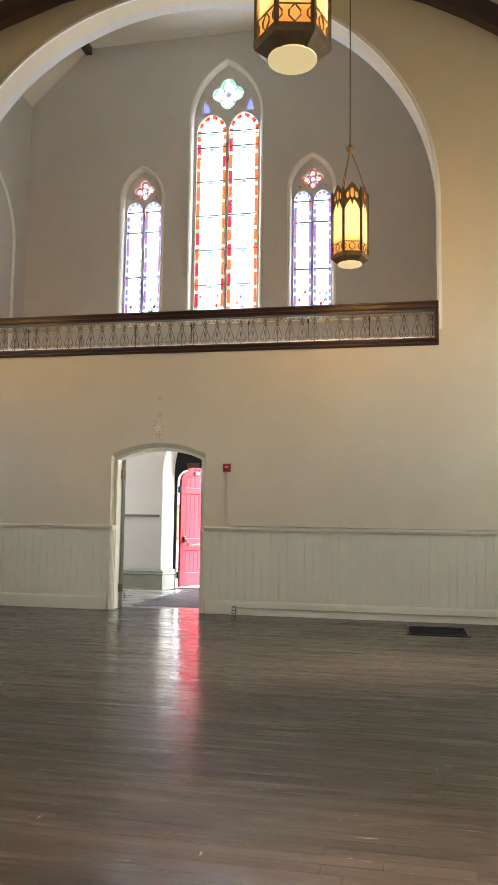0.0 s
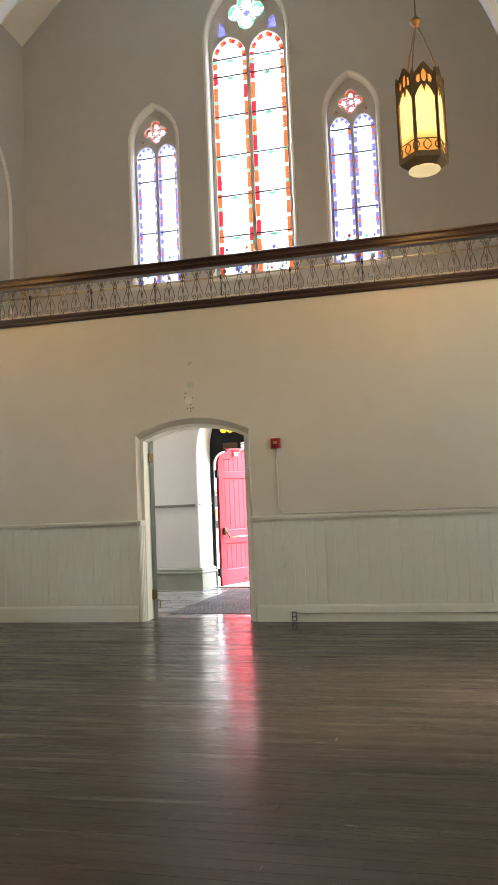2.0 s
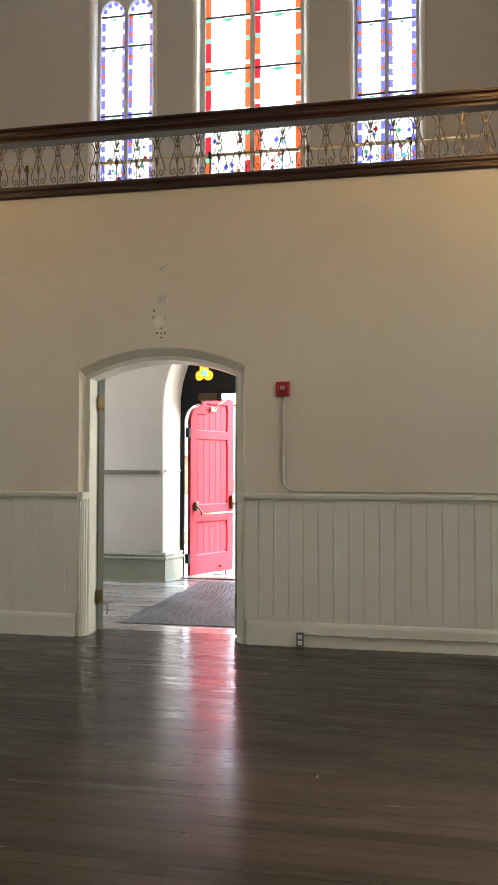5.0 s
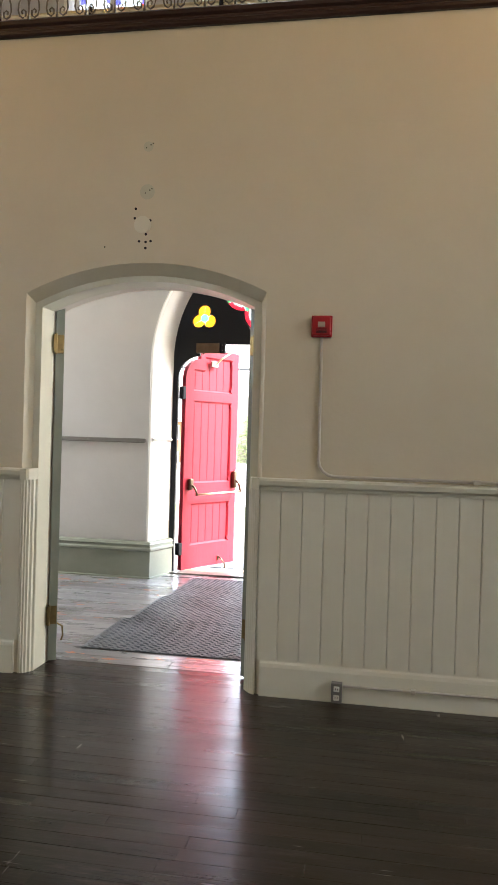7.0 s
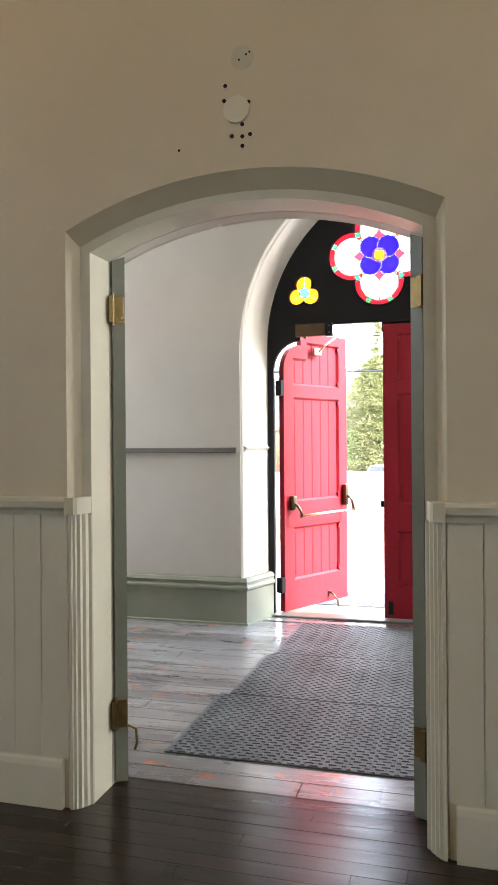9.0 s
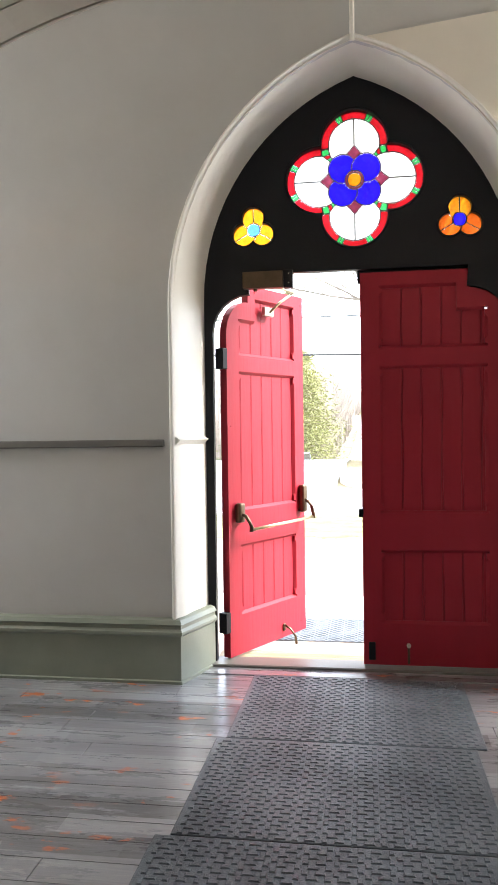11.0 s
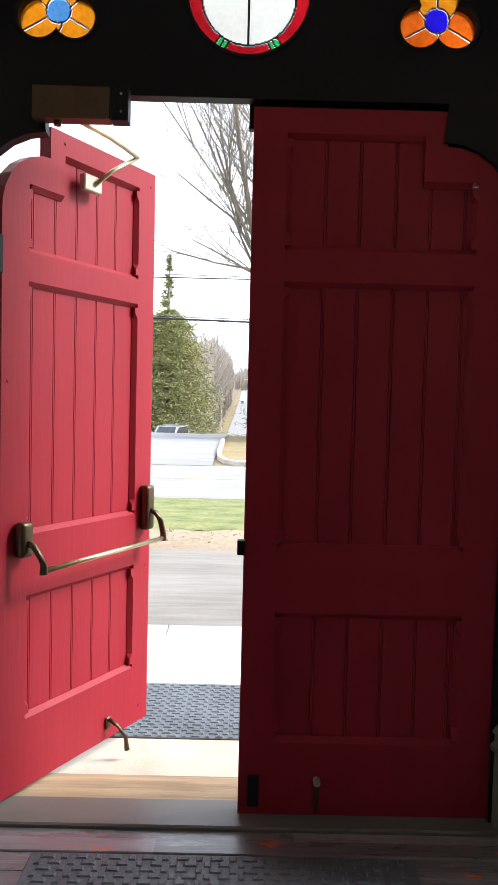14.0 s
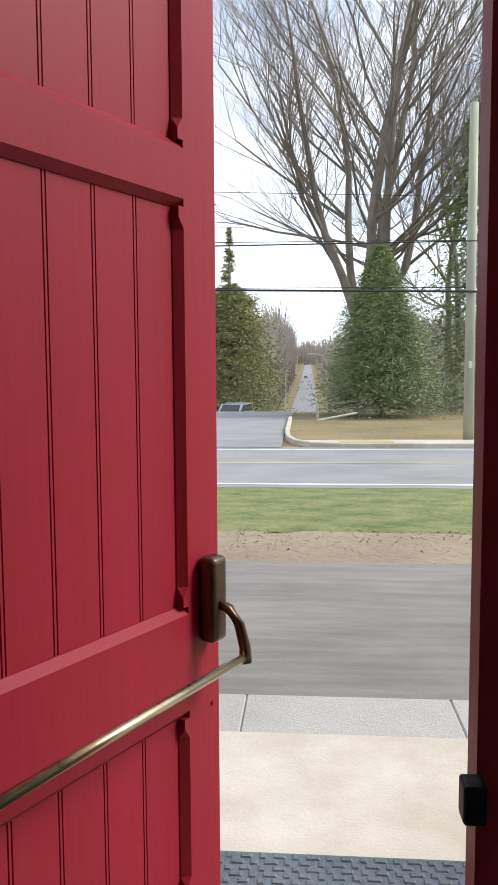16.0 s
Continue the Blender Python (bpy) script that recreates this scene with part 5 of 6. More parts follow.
for s in (-1, 1):
    part("arm", tube([(s * 0.27, 0.26, 0.72), (s * 0.31, 0.05, 0.68), (s * 0.32, -0.12, 0.66), (s * 0.30, -0.18, 0.58), (s * 0.29, -0.14, 0.42)], 0.024, 8), CHAIR_WHITE, chair, "", True)
    part("arm_pad", rounded(s * 0.31 - 0.03, s * 0.31 + 0.03, -0.10, 0.08, 0.68, 0.715, 0.012), VELVET, chair)

# ---- mats ----
def mat_thing(x0, x1, y0, y1, z, label):
    mat = thing("floor_mat", ((x0 + x1) / 2, (y0 + y1) / 2, z), label, "mat", "entrance mats")
    w, d = (x1 - x0) / 2, (y1 - y0) / 2
    part("base", box(-w, w, -d, d, 0.0, 0.008, 0.003), RUBBER, mat)
    verts, faces = [], []
    pu, pv = 0.052, 0.030
    nx, ny = int(2 * w / pu), int(2 * d / pv)
    for j in range(ny):
        for i in range(nx):
            cx = -w + 0.02 + (i + (0.5 if j % 2 else 0.0)) * pu + 0.012
            cy = -d + 0.016 + j * pv
            if cx > w - 0.03:
                continue
            hx, hy = (0.021, 0.0105) if (i + j) % 2 else (0.011, 0.0135)
            hx *= 1 + 0.12 * math.sin(i * 7.3 + j * 3.1)
            b = len(verts)
            for zz, k in ((0.0079, 1.0), (0.0125, 0.72)):
                verts += [(cx - hx * k, cy - hy * k, zz), (cx + hx * k, cy - hy * k, zz), (cx + hx * k, cy + hy * k, zz), (cx - hx * k, cy + hy * k, zz)]
            faces += [(b + 4, b + 5, b + 6, b + 7)] + [(b + q, b + (q + 1) % 4, b + 4 + (q + 1) % 4, b + 4 + q) for q in range(4)]
    me = bpy.data.meshes.new("ribs")
    me.from_pydata(verts, [], faces)
    me.materials.append(RUBBER)
    ob = new("ribs", me)
    ob.parent = mat
    tagged(ob, "raised woven ribs", kind="stuff")
    return mat


mat_thing(-3.70, -2.51, 13.18, 14.09, 0.0, "charcoal ribbed mat before the red doors")
mat_thing(-3.745, -2.555, 12.31, 13.17, 0.0, "charcoal ribbed mat in the entrance hall")
mat_thing(-3.80, -2.61, 11.45, 12.30, 0.0, "charcoal ribbed mat inside the nave doorway")
mat_thing(-3.75, -2.30, 15.03, 15.67, -0.05, "charcoal ribbed mat on the concrete landing")


# ---- outdoors ----

def ground_z(x, y):
    """The lie of the land: level by the church, a little down to the road, a dip beyond and a hill far off."""
    knots = [(-400, -0.35), (17.0, -0.21), (20.5, -0.30), (22.1, -0.32), (26.65, -0.50), (34.3, -0.50), (51.7, -0.30), (56, -0.7), (75, -2.5), (110, -4.6), (190, -6.7), (300, -3.4), (640, 7.3), (760, 14), (1000, 34), (1400, 50), (2600, 50)]
    for (a, za), (b, zb) in zip(knots, knots[1:]):
        if y <= b:
            t = max(0, (y - a) / (b - a))
            z = za + (zb - za) * t
            break
    else:
        z = 50
    if y > 200 and abs(x + 4) > 9:
        z += min(1, (abs(x + 4) - 9) / 90) * min(1, (y - 200) / 350) * 24
    return z


def sheet(xs, ys, lift=0.0, height=ground_z):
    bm = bmesh.new()
    vs = [[bm.verts.new((x, y, height(x, y) + lift)) for x in xs] for y in ys]
    for a, b in zip(vs, vs[1:]):
        for i in range(len(xs) - 1):
            bm.faces.new((a[i], a[i + 1], b[i + 1], b[i]))
    return bm


far_x = [-2500, -900, -400, -200, -120, -80, -50, -36, -24, -16, -12, -8, -4, 0, 6, 14, 24, 40, 70, 120, 200, 400, 900, 2500]
far_y = [-2500, -400, -60, 14.2, 16, 17, 18.5, 20.5, 22, 24, 26.7, 30, 34.3, 38, 42, 46, 51.7, 54, 56, 60, 66, 75, 90, 110, 140, 165, 190, 230, 300, 400, 500, 640, 700, 760, 850, 1000, 1400, 2600]
bm = sheet(far_x, far_y, -0.02)
inside = [f for f in bm.faces if -60 <= f.calc_center_median().y < 14.2 and -12 < f.calc_center_median().x < 6]
bmesh.ops.delete(bm, geom=inside, context="FACES")
setting("ground", bm, DRY_GRASS, "patchy dry and green grass land", "ground", True)
wide_x = [-120, -60, -30, -16, -10, -6, -3, 0, 4, 10, 20, 40, 90]
setting("pavement_drive", sheet(wide_x, [17.255, 17.6, 18.2, 19.2, 20.5], 0.006), ASPHALT, "grey asphalt driveway before the church", "driveway")
setting("ground_dirt", sheet([-60 + 0.9 * i for i in range(100)], [20.44, 20.9, 21.4, 22.3], 0.0), DIRT, "strip of bare brown earth and dead grass", "ground")
bm = sheet([-60 + 0.35 * i for i in range(260)], [21.6, 22.2, 23.5, 25, 26.75], 0.012)
for v in bm.verts:
    if v.co.y < 21.7:
        v.co.y += 0.6 * noise.noise((v.co.x * 0.45, 3.1, 0)) + 0.4 * noise.noise((v.co.x * 1.7, 9.1, 0))
for v in bm.verts:
    v.co.z = ground_z(v.co.x, v.co.y) + (-0.03 if v.co.y < 22 and v.co.y < 21.95 else 0.012)
setting("ground_verge", bm, GRASS, "green spring grass verge", "grass", True)
setting("road", sheet(wide_x, [26.65, 28.4, 30.5, 32.6, 34.3], 0.02), ROAD_GREY, "pale worn asphalt road", "road")
for y0, y1, mat, label in ((26.98, 27.14, LINE_WHITE, "white road edge line"), (30.42, 30.55, LINE_YELLOW, "faded yellow centre line"), (33.55, 33.70, LINE_WHITE, "white road edge line")):
    setting("road_line", sheet(wide_x, [y0, y1], 0.026), mat, label, "road marking")


bm = bmesh.new()
prev = None
for y, l, r in ((34.25, -13.5, -4.0), (38, -12.6, -4.05), (46, -12.0, -4.1), (51.7, -11.4, -3.9), (56, -11, -3.8), (75, -10.4, -3.4), (110, -9.3, -2.5), (150, -8.2, -1.6), (190, -7.4, -0.8), (240, -7.2, -0.7), (300, -7.0, -0.6), (400, -7.0, -0.5), (640, -7.0, -0.5), (760, -6.8, -0.4)):
    row = [bm.verts.new((l + (r - l) * k / 4, y, ground_z(-4, y) + 0.03 + min(0.2, max(0, y - 60) * 0.001))) for k in range(5)]
    if prev:
        for i in range(4):
            bm.faces.new((prev[i], prev[i + 1], row[i + 1], row[i]))
    prev = row
setting("road_side", bm, ROAD_GREY, "pale side road running down and up a far hill", "road")

# kerb, far sidewalk and its rounded corner
kerb_path = [(70, 34.3), (6, 34.3), (0, 34.3), (-2.4, 34.33), (-3.2, 34.65), (-3.7, 35.4), (-3.95, 36.8), (-4.05, 39.0), (-4.1, 46)]
kp = []
for i, (x, y) in enumerate(kerb_path):
    a, b = Vector(kerb_path[max(i - 1, 0)]), Vector(kerb_path[min(i + 1, len(kerb_path) - 1)])
    d = (b - a).normalized()
    kp.append((Vector((x, y, ground_z(x, y))), Vector((d.y, -d.x, 0)), Vector((0, 0, 1))))
setting("kerb", sweep(kp, [(0.0, -0.1), (0.0, 0.12), (0.02, 0.14), (0.14, 0.14), (0.15, 0.12), (0.15, -0.1)]), CONCRETE, "pale concrete kerb", "kerb")
walk_out = [(70, 34.44), (-2.38, 34.47), (-3.08, 34.76), (-3.52, 35.4), (-2.4, 35.65), (0, 35.7), (70, 35.7)]
bm = bmesh.new()
bm.faces.new([bm.verts.new((x, y, -0.375)) for x, y in walk_out])
setting("pavement_far", bm, CONCRETE, "pale concrete sidewalk across the road", "sidewalk")
setting("tactile_plate", box(-2.4, -0.9, 34.6, 35.25, -0.373, -0.362), LINE_YELLOW, "faded yellow tactile kerb plate", "plate")
bm = bmesh.new()
bm.faces.new([bm.verts.new((x, y, ground_z(x, y) + 0.04)) for x, y in ((-13.4, 56), (-12.2, 56), (-10.4, 150), (-9.2, 190), (-10.8, 190), (-12.0, 150))])
setting("pavement_side", bm, CONCRETE, "pale sidewalk beside the side road", "sidewalk")

setting("ground_woods", sheet([-400, -200, -100, -60, -40, -25, -16, -9.5], [112, 140, 190, 230, 300, 400, 500, 640, 760, 1000, 1400, 2600], 0.3), LEAF_LITTER, "brown leaf litter under far woods", "ground", True)
setting("ground_woods", sheet([2.2, 9, 16, 30, 60, 100, 200, 400], [112, 140, 190, 230, 300, 400, 500, 640, 760, 1000, 1400, 2600], 0.3), LEAF_LITTER, "brown leaf litter under far woods", "ground", True)

# landing, paver strip and outer mat
setting("landing", box(DOOR_X - 1.9, DOOR_X + 1.9, 14.60, 16.51, -0.35, -0.05, 0.012), CONCRETE, "worn pale concrete landing", "landing")
for i in range(5):
    x0 = DOOR_X - 2.6 + i * 1.05
    setting("paver", box(x0 + 0.001, x0 + 1.049, 16.515, 17.25, -0.35, -0.205, 0.008), GRIT, "exposed aggregate paving slab", "paving")


# blades of grass on the verge and scattered dead stalks on the earth
rng = random.Random(77)
for material, count, y0, y1, tall, label in ((GRASS, 16000, 21.3, 26.6, 0.014, "short green grass blades"), (DIRT, 3000, 20.5, 22.3, 0.005, "dead stalks and litter"), (DRY_GRASS, 5000, 21.0, 26.6, 0.014, "dry straw blades")):
    verts, faces = [], []
    for i in range(count):
        x, y = rng.uniform(-8, 3), y0 + (y1 - y0) * rng.random() ** 0.8
        if material is GRASS and y < 22.0 + 0.6 * noise.noise((x * 0.45, 3.1, 0)) + 0.4 * noise.noise((x * 1.7, 9.1, 0)) + rng.gauss(0, 0.12):
            continue
        z, h, a = ground_z(x, y), tall * rng.uniform(0.5, 1.4), rng.uniform(0, math.pi)
        d = Vector((math.cos(a), math.sin(a), 0)) * 0.012
        tip = Vector((x, y, z + h)) + Vector((rng.gauss(0, 1), rng.gauss(0, 1), 0)) * h * 0.5
        b = len(verts)
        verts += [(x - d.x, y - d.y, z), (x + d.x, y + d.y, z), tuple(tip)]
        faces.append((b, b + 1, b + 2))
    me = bpy.data.meshes.new("grass_blades")
    me.from_pydata(verts, [], faces)
    me.materials.append(material)
    tagged(new("grass_blades", me), label, "grass", "", "stuff")


# trees
def limb(bm, a, d, length, r, level, rng, tips, sides=7, droop=0.0, spread=0.6):
    """A branch that forks as it goes; it ends in fine twigs."""
    steps = 5 if level < 2 else 3
    pts, rad, p, way = [a.copy()], [r], a.copy(), d.normalized()
    for i in range(steps):
        way = (way + Vector((rng.uniform(-1, 1), rng.uniform(-1, 1), rng.uniform(-0.4, 0.8))) * 0.22 + Vector((0, 0, 0.05 - droop))).normalized()
        p = p + way * length / steps
        pts.append(p.copy())
        rad.append(r * (1 - 0.55 * (i + 1) / steps))
    tube(pts, rad, max(3, sides - level * 2) if level else 9, bm)
    if level >= 5 or r < 0.006:
        return
    for i in range(1, steps + 1):
        for _ in range(2 if level >= 1 else 1):
            if level == 1 and i < 2:
                continue
            side = Vector((rng.uniform(-1, 1), rng.uniform(-1, 1), rng.uniform(-0.2, 0.7))).normalized()
            nd = (way * 0.75 + side * spread).normalized()
            limb(bm, pts[i], nd, length * rng.uniform(0.45, 0.68), rad[i] * rng.uniform(0.42, 0.6), level + 1, rng, tips, sides, droop, spread)


def bare_tree(x, y, height, stems, seed, label, spread=0.42):
    """A bare broad tree: a short bole, a bundle of steep stems, spreading limbs and long low boughs."""
    rng = random.Random(seed)
    z = ground_z(x, y)
    tree = thing("tree", (x, y, z), label, "tree")
    bm = bmesh.new()
    fork = height * 0.14
    tube([(0, 0, -0.2), (0, 0, 0.4), (0.05, 0, fork)], [height * 0.040, height * 0.031, height * 0.028], 12, bm)
    part("trunk", bm, BARK, tree, "", True)
    bm = bmesh.new()
    for k in range(stems):
        turn = 2 * math.pi * k / stems + rng.uniform(-0.3, 0.3)
        tilt = spread * (0.12 if k == 0 else rng.uniform(0.35, 0.75))
        out = Vector((math.cos(turn), math.sin(turn), 0))
        p, way = out * 0.2 + Vector((0, 0, fork * rng.uniform(0.75, 1.0))), (out * tilt * 1.15 + Vector((0, 0, 1))).normalized()
        length, thick, pts, rad, steps = height * rng.uniform(0.72, 0.88), height * rng.uniform(0.0095, 0.0125), [], [], 9
        for i in range(steps + 1):
            pts.append(p.copy())
            rad.append(thick * (1 - 0.9 * i / steps) + 0.006)
            way = (way + Vector((rng.uniform(-1, 1), rng.uniform(-1, 1), 0.7)) * 0.16).normalized()
            p = p + way * length / steps
        tube(pts, rad, 8, bm)
        for i in range(2, steps + 1):
            for _ in range(1 if i < 3 else 2):
                a = turn + rng.gauss(0, 1.0)
                rise = 0.55 + 0.9 * i / steps + rng.uniform(-0.25, 0.3)
                d = Vector((math.cos(a), math.sin(a), rise))
                limb(bm, pts[i], d, height * rng.uniform(0.22, 0.33) * (1.25 - 0.65 * i / steps), min(rad[i] * 0.55, height * 0.004), 2, rng, None, 7, 0.0, 0.62)
    for k in range(7):
        a = 2 * math.pi * k / 7 + rng.uniform(-0.2, 0.2)
        limb(bm, Vector((0, 0, height * rng.uniform(0.24, 0.36))), Vector((math.cos(a), math.sin(a), rng.uniform(0.05, 0.4))), height * rng.uniform(0.28, 0.36), height * 0.0035, 2, rng, None, 7, 0.05, 0.6)
    part("crown", bm, BARK, tree, "bare grey branches and twigs")
    return tree


def needle_tree(x, y, height, width, seed, label, material, clumps, low=0.06, shape=1.0, leaf=0.16, droop=0.35, whorl=0.0):
    """A conifer: a trunk, whorled boughs and many small sprays of foliage."""
    rng = random.Random(seed)
    z = ground_z(x, y)
    tree = thing("conifer", (x, y, z), label, "tree")
    bm = tube([(0, 0, -0.2), (0, 0, height * 0.5), (0, 0, height)], [height * 0.022, height * 0.014, 0.01], 9)
    part("trunk", bm, BARK, tree, "", True)
    verts, faces, bm2 = [], [], bmesh.new()
    boughs = clumps // 26
    for i in range(boughs):
        t = rng.random() ** 0.85
        zz = height * (low + (1 - low) * t)
        if whorl:
            zz = whorl * round(zz / whorl) + rng.gauss(0, 0.08)
        reach = width / 2 * ((1 - t) ** shape) * rng.uniform(0.62, 1.12) + 0.12
        a = rng.uniform(0, 2 * math.pi)
        d = Vector((math.cos(a), math.sin(a), 0))
        tip = d * reach + Vector((0, 0, zz - droop * reach * rng.uniform(0.6, 1.2)))
        if i % 3 == 0:
            tube([(0, 0, zz), (tip * 0.55 + Vector((0, 0, zz)) * 0.45) + Vector((0, 0, 0.06)), tip], [0.025, 0.016, 0.005], 4, bm2)
        for k in range(26):
            u = rng.random() ** 0.6
            c = Vector((0, 0, zz)).lerp(tip, u) + Vector((rng.gauss(0, 1), rng.gauss(0, 1), rng.gauss(0, 0.6))) * (0.05 + 0.10 * reach * u)
            w = Vector((rng.gauss(0, 1), rng.gauss(0, 1), rng.gauss(-0.3, 0.5))).normalized()
            w = (w + d * 0.8).normalized()
            s = w.cross(Vector((rng.gauss(0, 1), rng.gauss(0, 1), rng.gauss(0, 1)))).normalized()
            size = leaf * rng.uniform(0.6, 1.4)
            b = len(verts)
            verts += [c - w * size * 0.5, c + s * size * 0.15, c + w * size * 1.15, c - s * size * 0.15 - Vector((0, 0, size * 0.1))]
            faces.append((b, b + 1, b + 2, b + 3))
    me = bpy.data.meshes.new("foliage")
    me.from_pydata([tuple(v) for v in verts], [], faces)
    me.materials.append(material)
    ob = new("foliage", me)
    ob.parent = tree
    tagged(part("branchwork", bm2, BARK, tree), kind="stuff")
    return tree


bare_tree(0.3, 58.0, 29.0, 7, 5, "tall bare maple with many grey spreading limbs", 0.5)
bare_tree(6.2, 64.0, 22.0, 2, 11, "bare grey tree behind the spruce", 0.35)
needle_tree(0.0, 48.6, 7.7, 6.6, 3, "dark green spruce standing on the corner lawn", NEEDLE, 90000, 0.05, 0.85, 0.105, 0.12)
needle_tree(7.4, 55.0, 21.0, 12.5, 8, "tall green fir with drooping boughs beside the pole", NEEDLE, 34000, 0.05, 0.62, 0.24, 0.42, 1.0)
needle_tree(-10.0, 80.0, 12.2, 11.2, 13, "olive green cedar beside the side road", CEDAR, 42000, 0.01, 0.45, 0.22, 0.05)
needle_tree(-10.4, 83.0, 17.8, 5.0, 19, "slender olive cedar rising behind the broad one", CEDAR, 6500, 0.05, 1.1, 0.20, -0.3)
needle_tree(-13.6, 77.0, 8.2, 7.0, 17, "small green spruce beside the cedar", NEEDLE, 9000, 0.02, 0.75, 0.19)

# utility pole and its cables, lamp posts and a parked van
pole = thing("utility_pole", (1.37, 35.9, -0.42), "pale green-grey wooden utility pole", "pole")
part("shaft", tube([(0, 0, -0.1), (0, 0, 4.5), (0, 0, 9.5)], [0.145, 0.135, 0.12], 14), POLE_WOOD, pole, "", True)
part("crossarm_brace", tube([(0.1, 0, 8.4), (0.35, 0, 9.1), (0.5, 0, 9.7)], 0.03, 6), BLACK_PAINT, pole)
part("tag", box(-0.05, 0.05, -0.16, -0.14, 2.1, 2.3), LINE_WHITE, pole, "small white pole tag")
CABLE = surf("black_cable", (0.012, 0.012, 0.013), (0.03, 0.03, 0.03), 5, 0.6, 0.1, 0)
for z0, z1, r, dy in ((5.24, 5.25, 0.019, -0.1), (3.98, 3.84, 0.034, -0.08), (4.08, 4.0, 0.013, 0.3), (5.40, 5.33, 0.010, 0.25), (6.9, 6.6, 0.008, 0.5)):
    pts = [(x, 35.8 + dy, z0 + (z1 - z0) * (x + 5.9) / 7.4) for x in (-40, -20, -8, -4, 0, 4, 14, 30)]
    tagged(new("cable", mesh_of("cable", tube(pts, r, 6), CABLE)), "black overhead cable along the road", "cable", "overhead cables")

VAN_PAINT = surf("silver_blue_car_paint", (0.30, 0.33, 0.37), (0.38, 0.41, 0.45), 4, 0.25, 0.05, 0, metal=0.4)
CAR_GLASS = surf("dark_car_glass", (0.015, 0.018, 0.02), (0.03, 0.033, 0.037), 4, 0.08, 0.03, 0)
TYRE = surf("black_tyre", (0.015, 0.015, 0.015), (0.03, 0.03, 0.03), 20, 0.8, 0.1, 0.1, 60)


def parked_car(x, y, turn, paint, label, long=4.6):
    """A van with cabin, windows and wheels."""
    car = thing("parked_car", (x, y, ground_z(x, y)), label, "car")
    car.rotation_euler.z = radians(turn)
    side = [(-long / 2, 0.35), (-long / 2 + 0.05, 0.95), (-long / 2 + 0.9, 1.05), (-long / 2 + 1.7, 1.62), (long / 2 - 0.45, 1.70), (long / 2 - 0.05, 1.0), (long / 2, 0.4)]
    part("body", slab(side, -0.88, 0.88), paint, car)
    cabin = [(-long / 2 + 1.05, 1.07), (-long / 2 + 1.72, 1.54), (long / 2 - 0.55, 1.60), (long / 2 - 0.25, 1.05)]
    for y0 in (-0.895, 0.885):
        part("side_window", slab(cabin, y0, y0 + 0.01), CAR_GLASS, car, "dark glass")
    part("windscreen", strip([[(-long / 2 + 0.93, -0.75, 1.09), (-long / 2 + 0.93, 0.75, 1.09)], [(-long / 2 + 1.62, -0.7, 1.59), (-long / 2 + 1.62, 0.7, 1.59)]]), CAR_GLASS, car, "dark glass")
    for wx in (-long / 2 + 0.85, long / 2 - 0.85):
        for wy in (-0.9, 0.72):
            w = part("wheel", tube([(wx, wy, 0.33), (wx, wy + 0.18, 0.33)], 0.33, 16), TYRE, car, "black tyre")
            part("rim", tube([(wx, wy - 0.01, 0.33), (wx, wy + 0.19, 0.33)], 0.2, 12), STEEL, w)
    return car


parked_car(-8.95, 72.0, 78, VAN_PAINT, "silver-blue van parked beside the cedar")
parked_car(-4.6, 420.0, 90, VAN_PAINT, "dark vehicle far up the side road")
for x, y, tall, arm in ((-8.6, 190.0, 8.5, 1.6), (-1.0, 110.0, 8.6, -2.0)):
    post = thing("street_lamp", (x, y, ground_z(x, y)), "grey street lamp beside the side road", "street lamp")
    part("post", tube([(0, 0, 0), (0, 0, tall)], [0.14, 0.09], 8), POLE_WOOD, post)
    part("arm", tube([(0, 0, tall - 0.3), (arm * 0.5, 0, tall + 0.3), (arm, 0, tall + 0.35)], 0.05, 6), STEEL, post)
    part("lamp_head", box(arm - 0.3, arm + 0.3, -0.1, 0.1, tall + 0.27, tall + 0.42, 0.03), STEEL, post)
sign = thing("guard_rail", (-2.9, 44.0, ground_z(-2.9, 44)), "low pale wooden barrier at the lawn's corner", "barrier")
part("post", box(-0.05, 0.05, -0.05, 0.05, 0, 0.75, 0.01), POLE_WOOD, sign)
part("rail", tube([(0, 0, 0.1), (1.6, 1.0, 0.35)], 0.05, 6), POLE_WOOD, sign)

# brick house beyond the lawn
BRICK = surf("orange_brick", (0.30, 0.11, 0.06), (0.42, 0.19, 0.11), 9, 0.85, 0.08, 0.3, 40)
ROOFING = surf("grey_shingle", (0.10, 0.10, 0.10), (0.18, 0.175, 0.17), 6, 0.9, 0.05, 0.3, 30)
house = thing("house", (-25.0, 80.0, ground_z(-25, 80) - 0.1), "orange brick house with a grey roof and white trim", "house")
part("wall", slab([(-6, 0), (6, 0), (6, 5.6), (-6, 5.6)], -4, 4), BRICK, house, "orange brick walls")
part("roof", slab([(-4.6, 5.55), (4.6, 5.55), (0, 8.6)], -6.4, 6.4, axes="yz"), ROOFING, house, "grey shingle roof")
part("eaves", box(-6.3, 6.3, -4.5, -4.35, 5.4, 5.7, 0.02), WHITE_PAINT, house, "white eaves board")
for x, z in ((-4.0, 1.2), (3.6, 1.2), (-4.0, 3.7), (0.0, 3.7), (3.6, 3.7)):
    w = part("window", box(x - 0.55, x + 0.55, -4.06, -3.98, z, z + 1.4, 0.02), WHITE_PAINT, house, "white window frame")
    part("pane", box(x - 0.45, x + 0.45, -4.075, -4.05, z + 0.1, z + 1.3), CAR_GLASS, w, "dark glass")
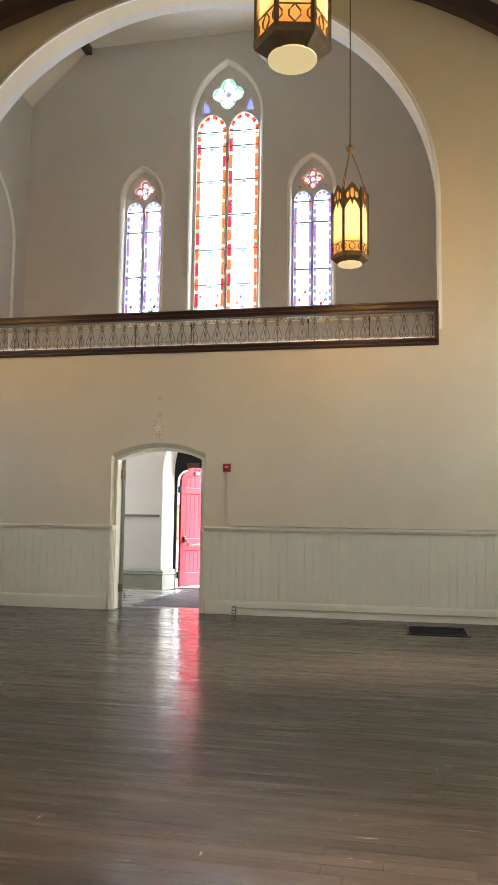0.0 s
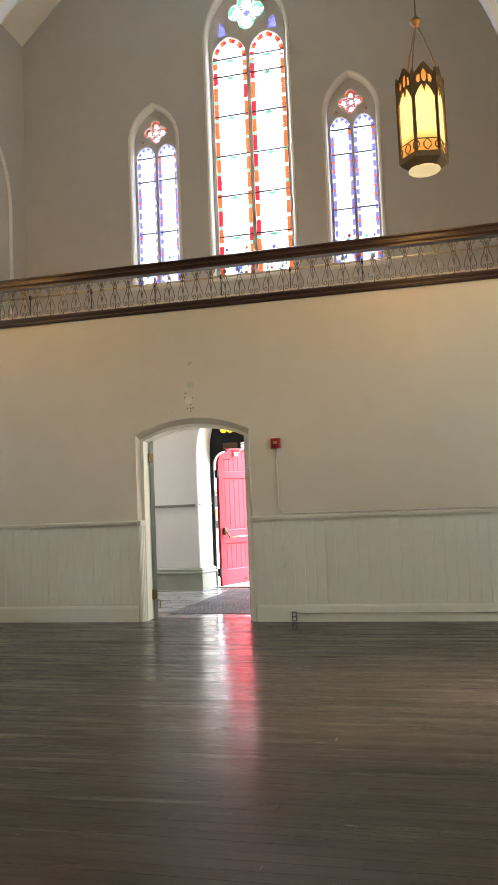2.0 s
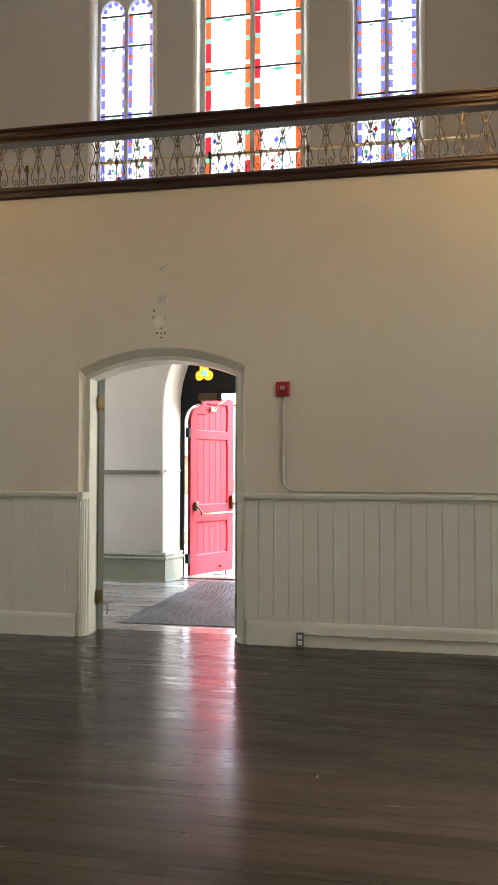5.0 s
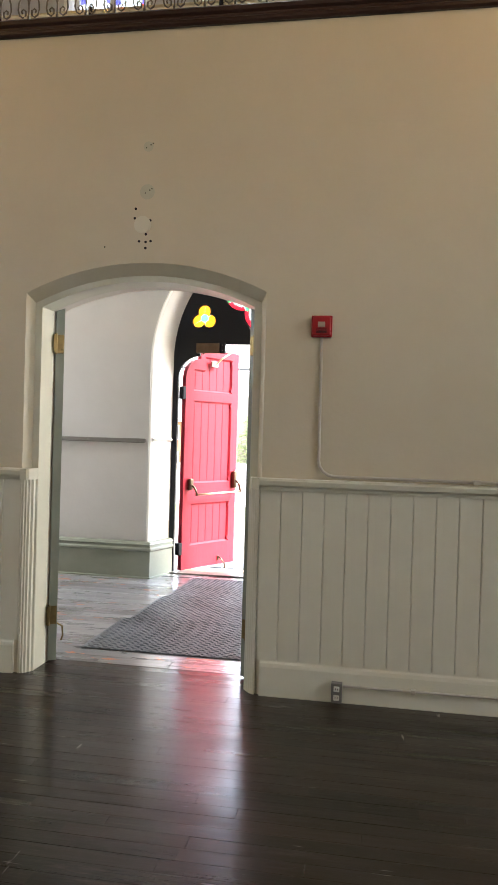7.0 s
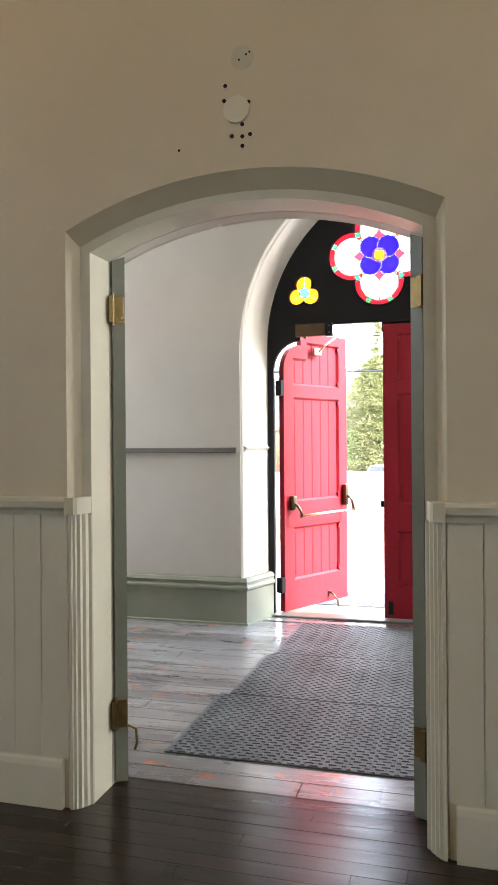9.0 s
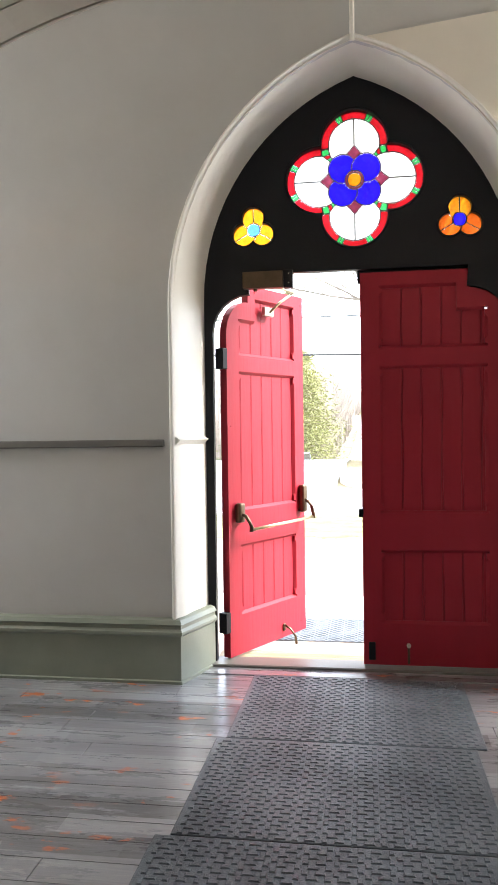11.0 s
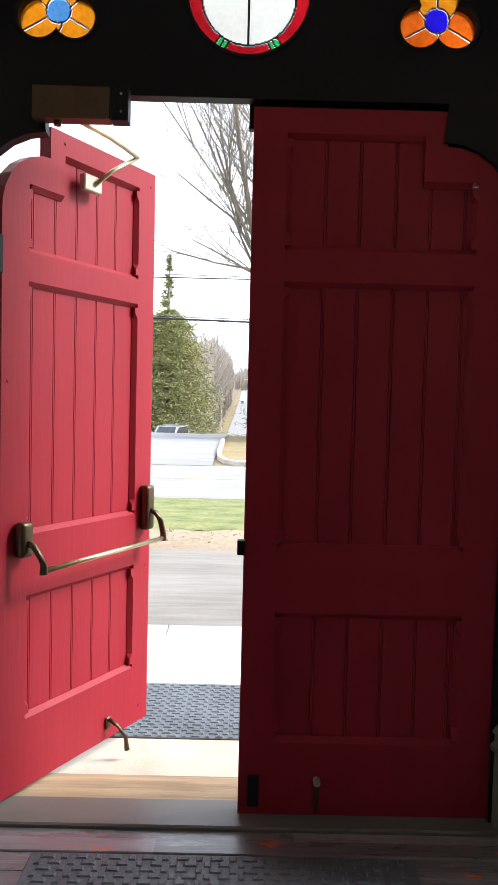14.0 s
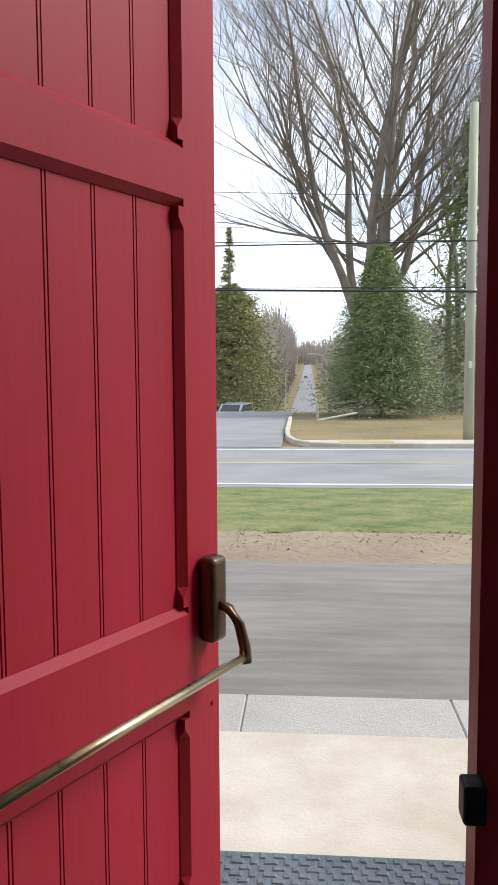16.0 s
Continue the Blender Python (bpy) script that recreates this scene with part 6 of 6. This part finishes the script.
part("door", box(-0.5, 0.5, -4.07, -3.98, 0.3, 2.4, 0.02), WHITE_PAINT, house, "white door")

# woods on the far hill: thin stems with hazy twigs
rng = random.Random(31)
verts, faces = [], []
for i in range(6200):
    y = rng.uniform(170, 900) if i < 4200 else rng.uniform(185, 430)
    x = -4 + rng.choice((-1, 1)) * ((13 if y < 720 else 0) + rng.random() ** 1.6 * (30 + y * 0.28))
    if i >= 4200:
        x = -10.5 - rng.random() ** 1.4 * 60
    z, tall = ground_z(x, y), rng.uniform(10, 19) if i < 4200 else rng.uniform(17, 26)
    for k in range(16):
        t = 0 if k < 2 else rng.uniform(0.25, 0.9)
        a = rng.uniform(0, math.pi)
        base = Vector((x, y, z + tall * t))
        way = Vector((math.cos(a) * 0.55, math.sin(a) * 0.55, 1)).normalized() if k > 1 else Vector((0, 0, 1))
        far = tall * (1 if k < 2 else rng.uniform(0.18, 0.36))
        w = (0.2 if k < 2 else 0.15) * (1 + y / 700)
        s = Vector((math.cos(a + 1), math.sin(a + 1) * 0.3, 0)) * w
        b = len(verts)
        verts += [tuple(base - s), tuple(base + s), tuple(base + way * far)]
        faces.append((b, b + 1, b + 2))
me = bpy.data.meshes.new("far_woods")
me.from_pydata(verts, [], faces)
me.materials.append(WOODS)
tagged(new("far_woods", me), "hazy bare brown woods on the far hill", "woods", "", "stuff")


# ---- pieces: wainscot and floor boards ----
bm = strip([[(u, v, z) for u, v in ((0.0, 0.0), (0.0010, -0.009), (0.0030, -0.0108), (0.0045, -0.0096), (0.006, -0.011), (0.1192, -0.011), (0.1208, -0.009), (0.1218, 0.0))] for z in (0.20, 1.17)], closed=True)
wain = mesh_of("board", bm, CREAM_PAINT)
for x0, x1 in ((-8.7, SPLAY_L + 0.006), (SPLAY_R - 0.006, 3.9)):
    panel = tagged(new("wainscot"), "cream painted beaded board wainscot", "wainscot", "", "structure")
    panel.location = (x0, WALL_Y, 0)
    n = int((x1 - x0) / 0.122)
    for i in range(n):
        x = i * 0.122 if x0 > -3 else (x1 - x0) - (i + 1) * 0.122
        shared("board", wain, panel, Matrix.Translation((x, 0, 0)))
    rest = (NL, -8.65) if x0 < -3 else (x0 + n * 0.122, NR)
    part("end_boarding", box(rest[0] - x0, rest[1] - x0, -0.010, 0.0, 0.20, 1.17), CREAM_PAINT, panel)


def lay_floor(owner, row, x0, x1, y0, y1, near, material, seed, gap=0.0005):
    """Boards along x in rows; those near the walked line are pieces, the rest one joined part."""
    rng = random.Random(seed)
    cache, verts, faces, pieces = {}, [], [], 0
    y = y0
    while y < y1 - 0.001:
        yb = min(y + row, y1)
        x = x0 - rng.uniform(0, 1.6)
        while x < x1:
            long = rng.choice((1.2, 1.6, 2.0, 2.4, 2.8))
            a, b = max(x, x0), min(x + long, x1)
            x += long
            if b - a < 0.05:
                continue
            h = -0.0006 * rng.random()
            mid_x, mid_y = (a + b) / 2, (y + yb) / 2
            if near(mid_x, mid_y) and pieces < 300:
                key = (round(b - a, 3), round(yb - y, 3))
                if key not in cache:
                    cache[key] = mesh_of("floorboard", bm_box(bmesh.new(), gap, b - a - gap, gap, yb - y - gap, -0.02, 0.0, 0.0006), material)
                shared("floorboard", cache[key], owner, Matrix.Translation((a, y, h)))
                pieces += 1
            else:
                k = len(verts)
                g = gap
                for zz in (-0.02, h):
                    verts += [(a + g, y + g, zz), (b - g, y + g, zz), (b - g, yb - g, zz), (a + g, yb - g, zz)]
                faces += [(k + 4, k + 5, k + 6, k + 7)] + [(k + q, k + (q + 1) % 4, k + 4 + (q + 1) % 4, k + 4 + q) for q in range(4)]
        y = yb
    me = bpy.data.meshes.new("floorboards")
    me.from_pydata(verts, [], faces)
    me.materials.append(material)
    ob = new("floorboards", me)
    ob.parent = owner
    tagged(ob, kind="stuff")


lay_floor(bpy.data.objects["floor_nave"], NAVE_BOARD, NL, NR, 0.5, 11.17, lambda x, y: -5.2 < x < 0.4 and 4.2 < y, NAVE_FLOOR, 4)
lay_floor(bpy.data.objects["floor_hall"], HALL_BOARD, ROOM_L, ROOM_R, 11.17, 14.16, lambda x, y: True, HALL_FLOOR, 9, 0.0016)
part("floorboard", box(DOOR_X - 0.94, DOOR_X + 0.94, 14.10, 14.23, -0.02, 0.006, 0.003), HALL_FLOOR, bpy.data.objects["floor_hall"], "grey board along the threshold")
setting("floor_nave_back", box(NL, NR, NB, 0.5, -0.022, 0.0), NAVE_FLOOR, "dark stained wooden floor", "floor")
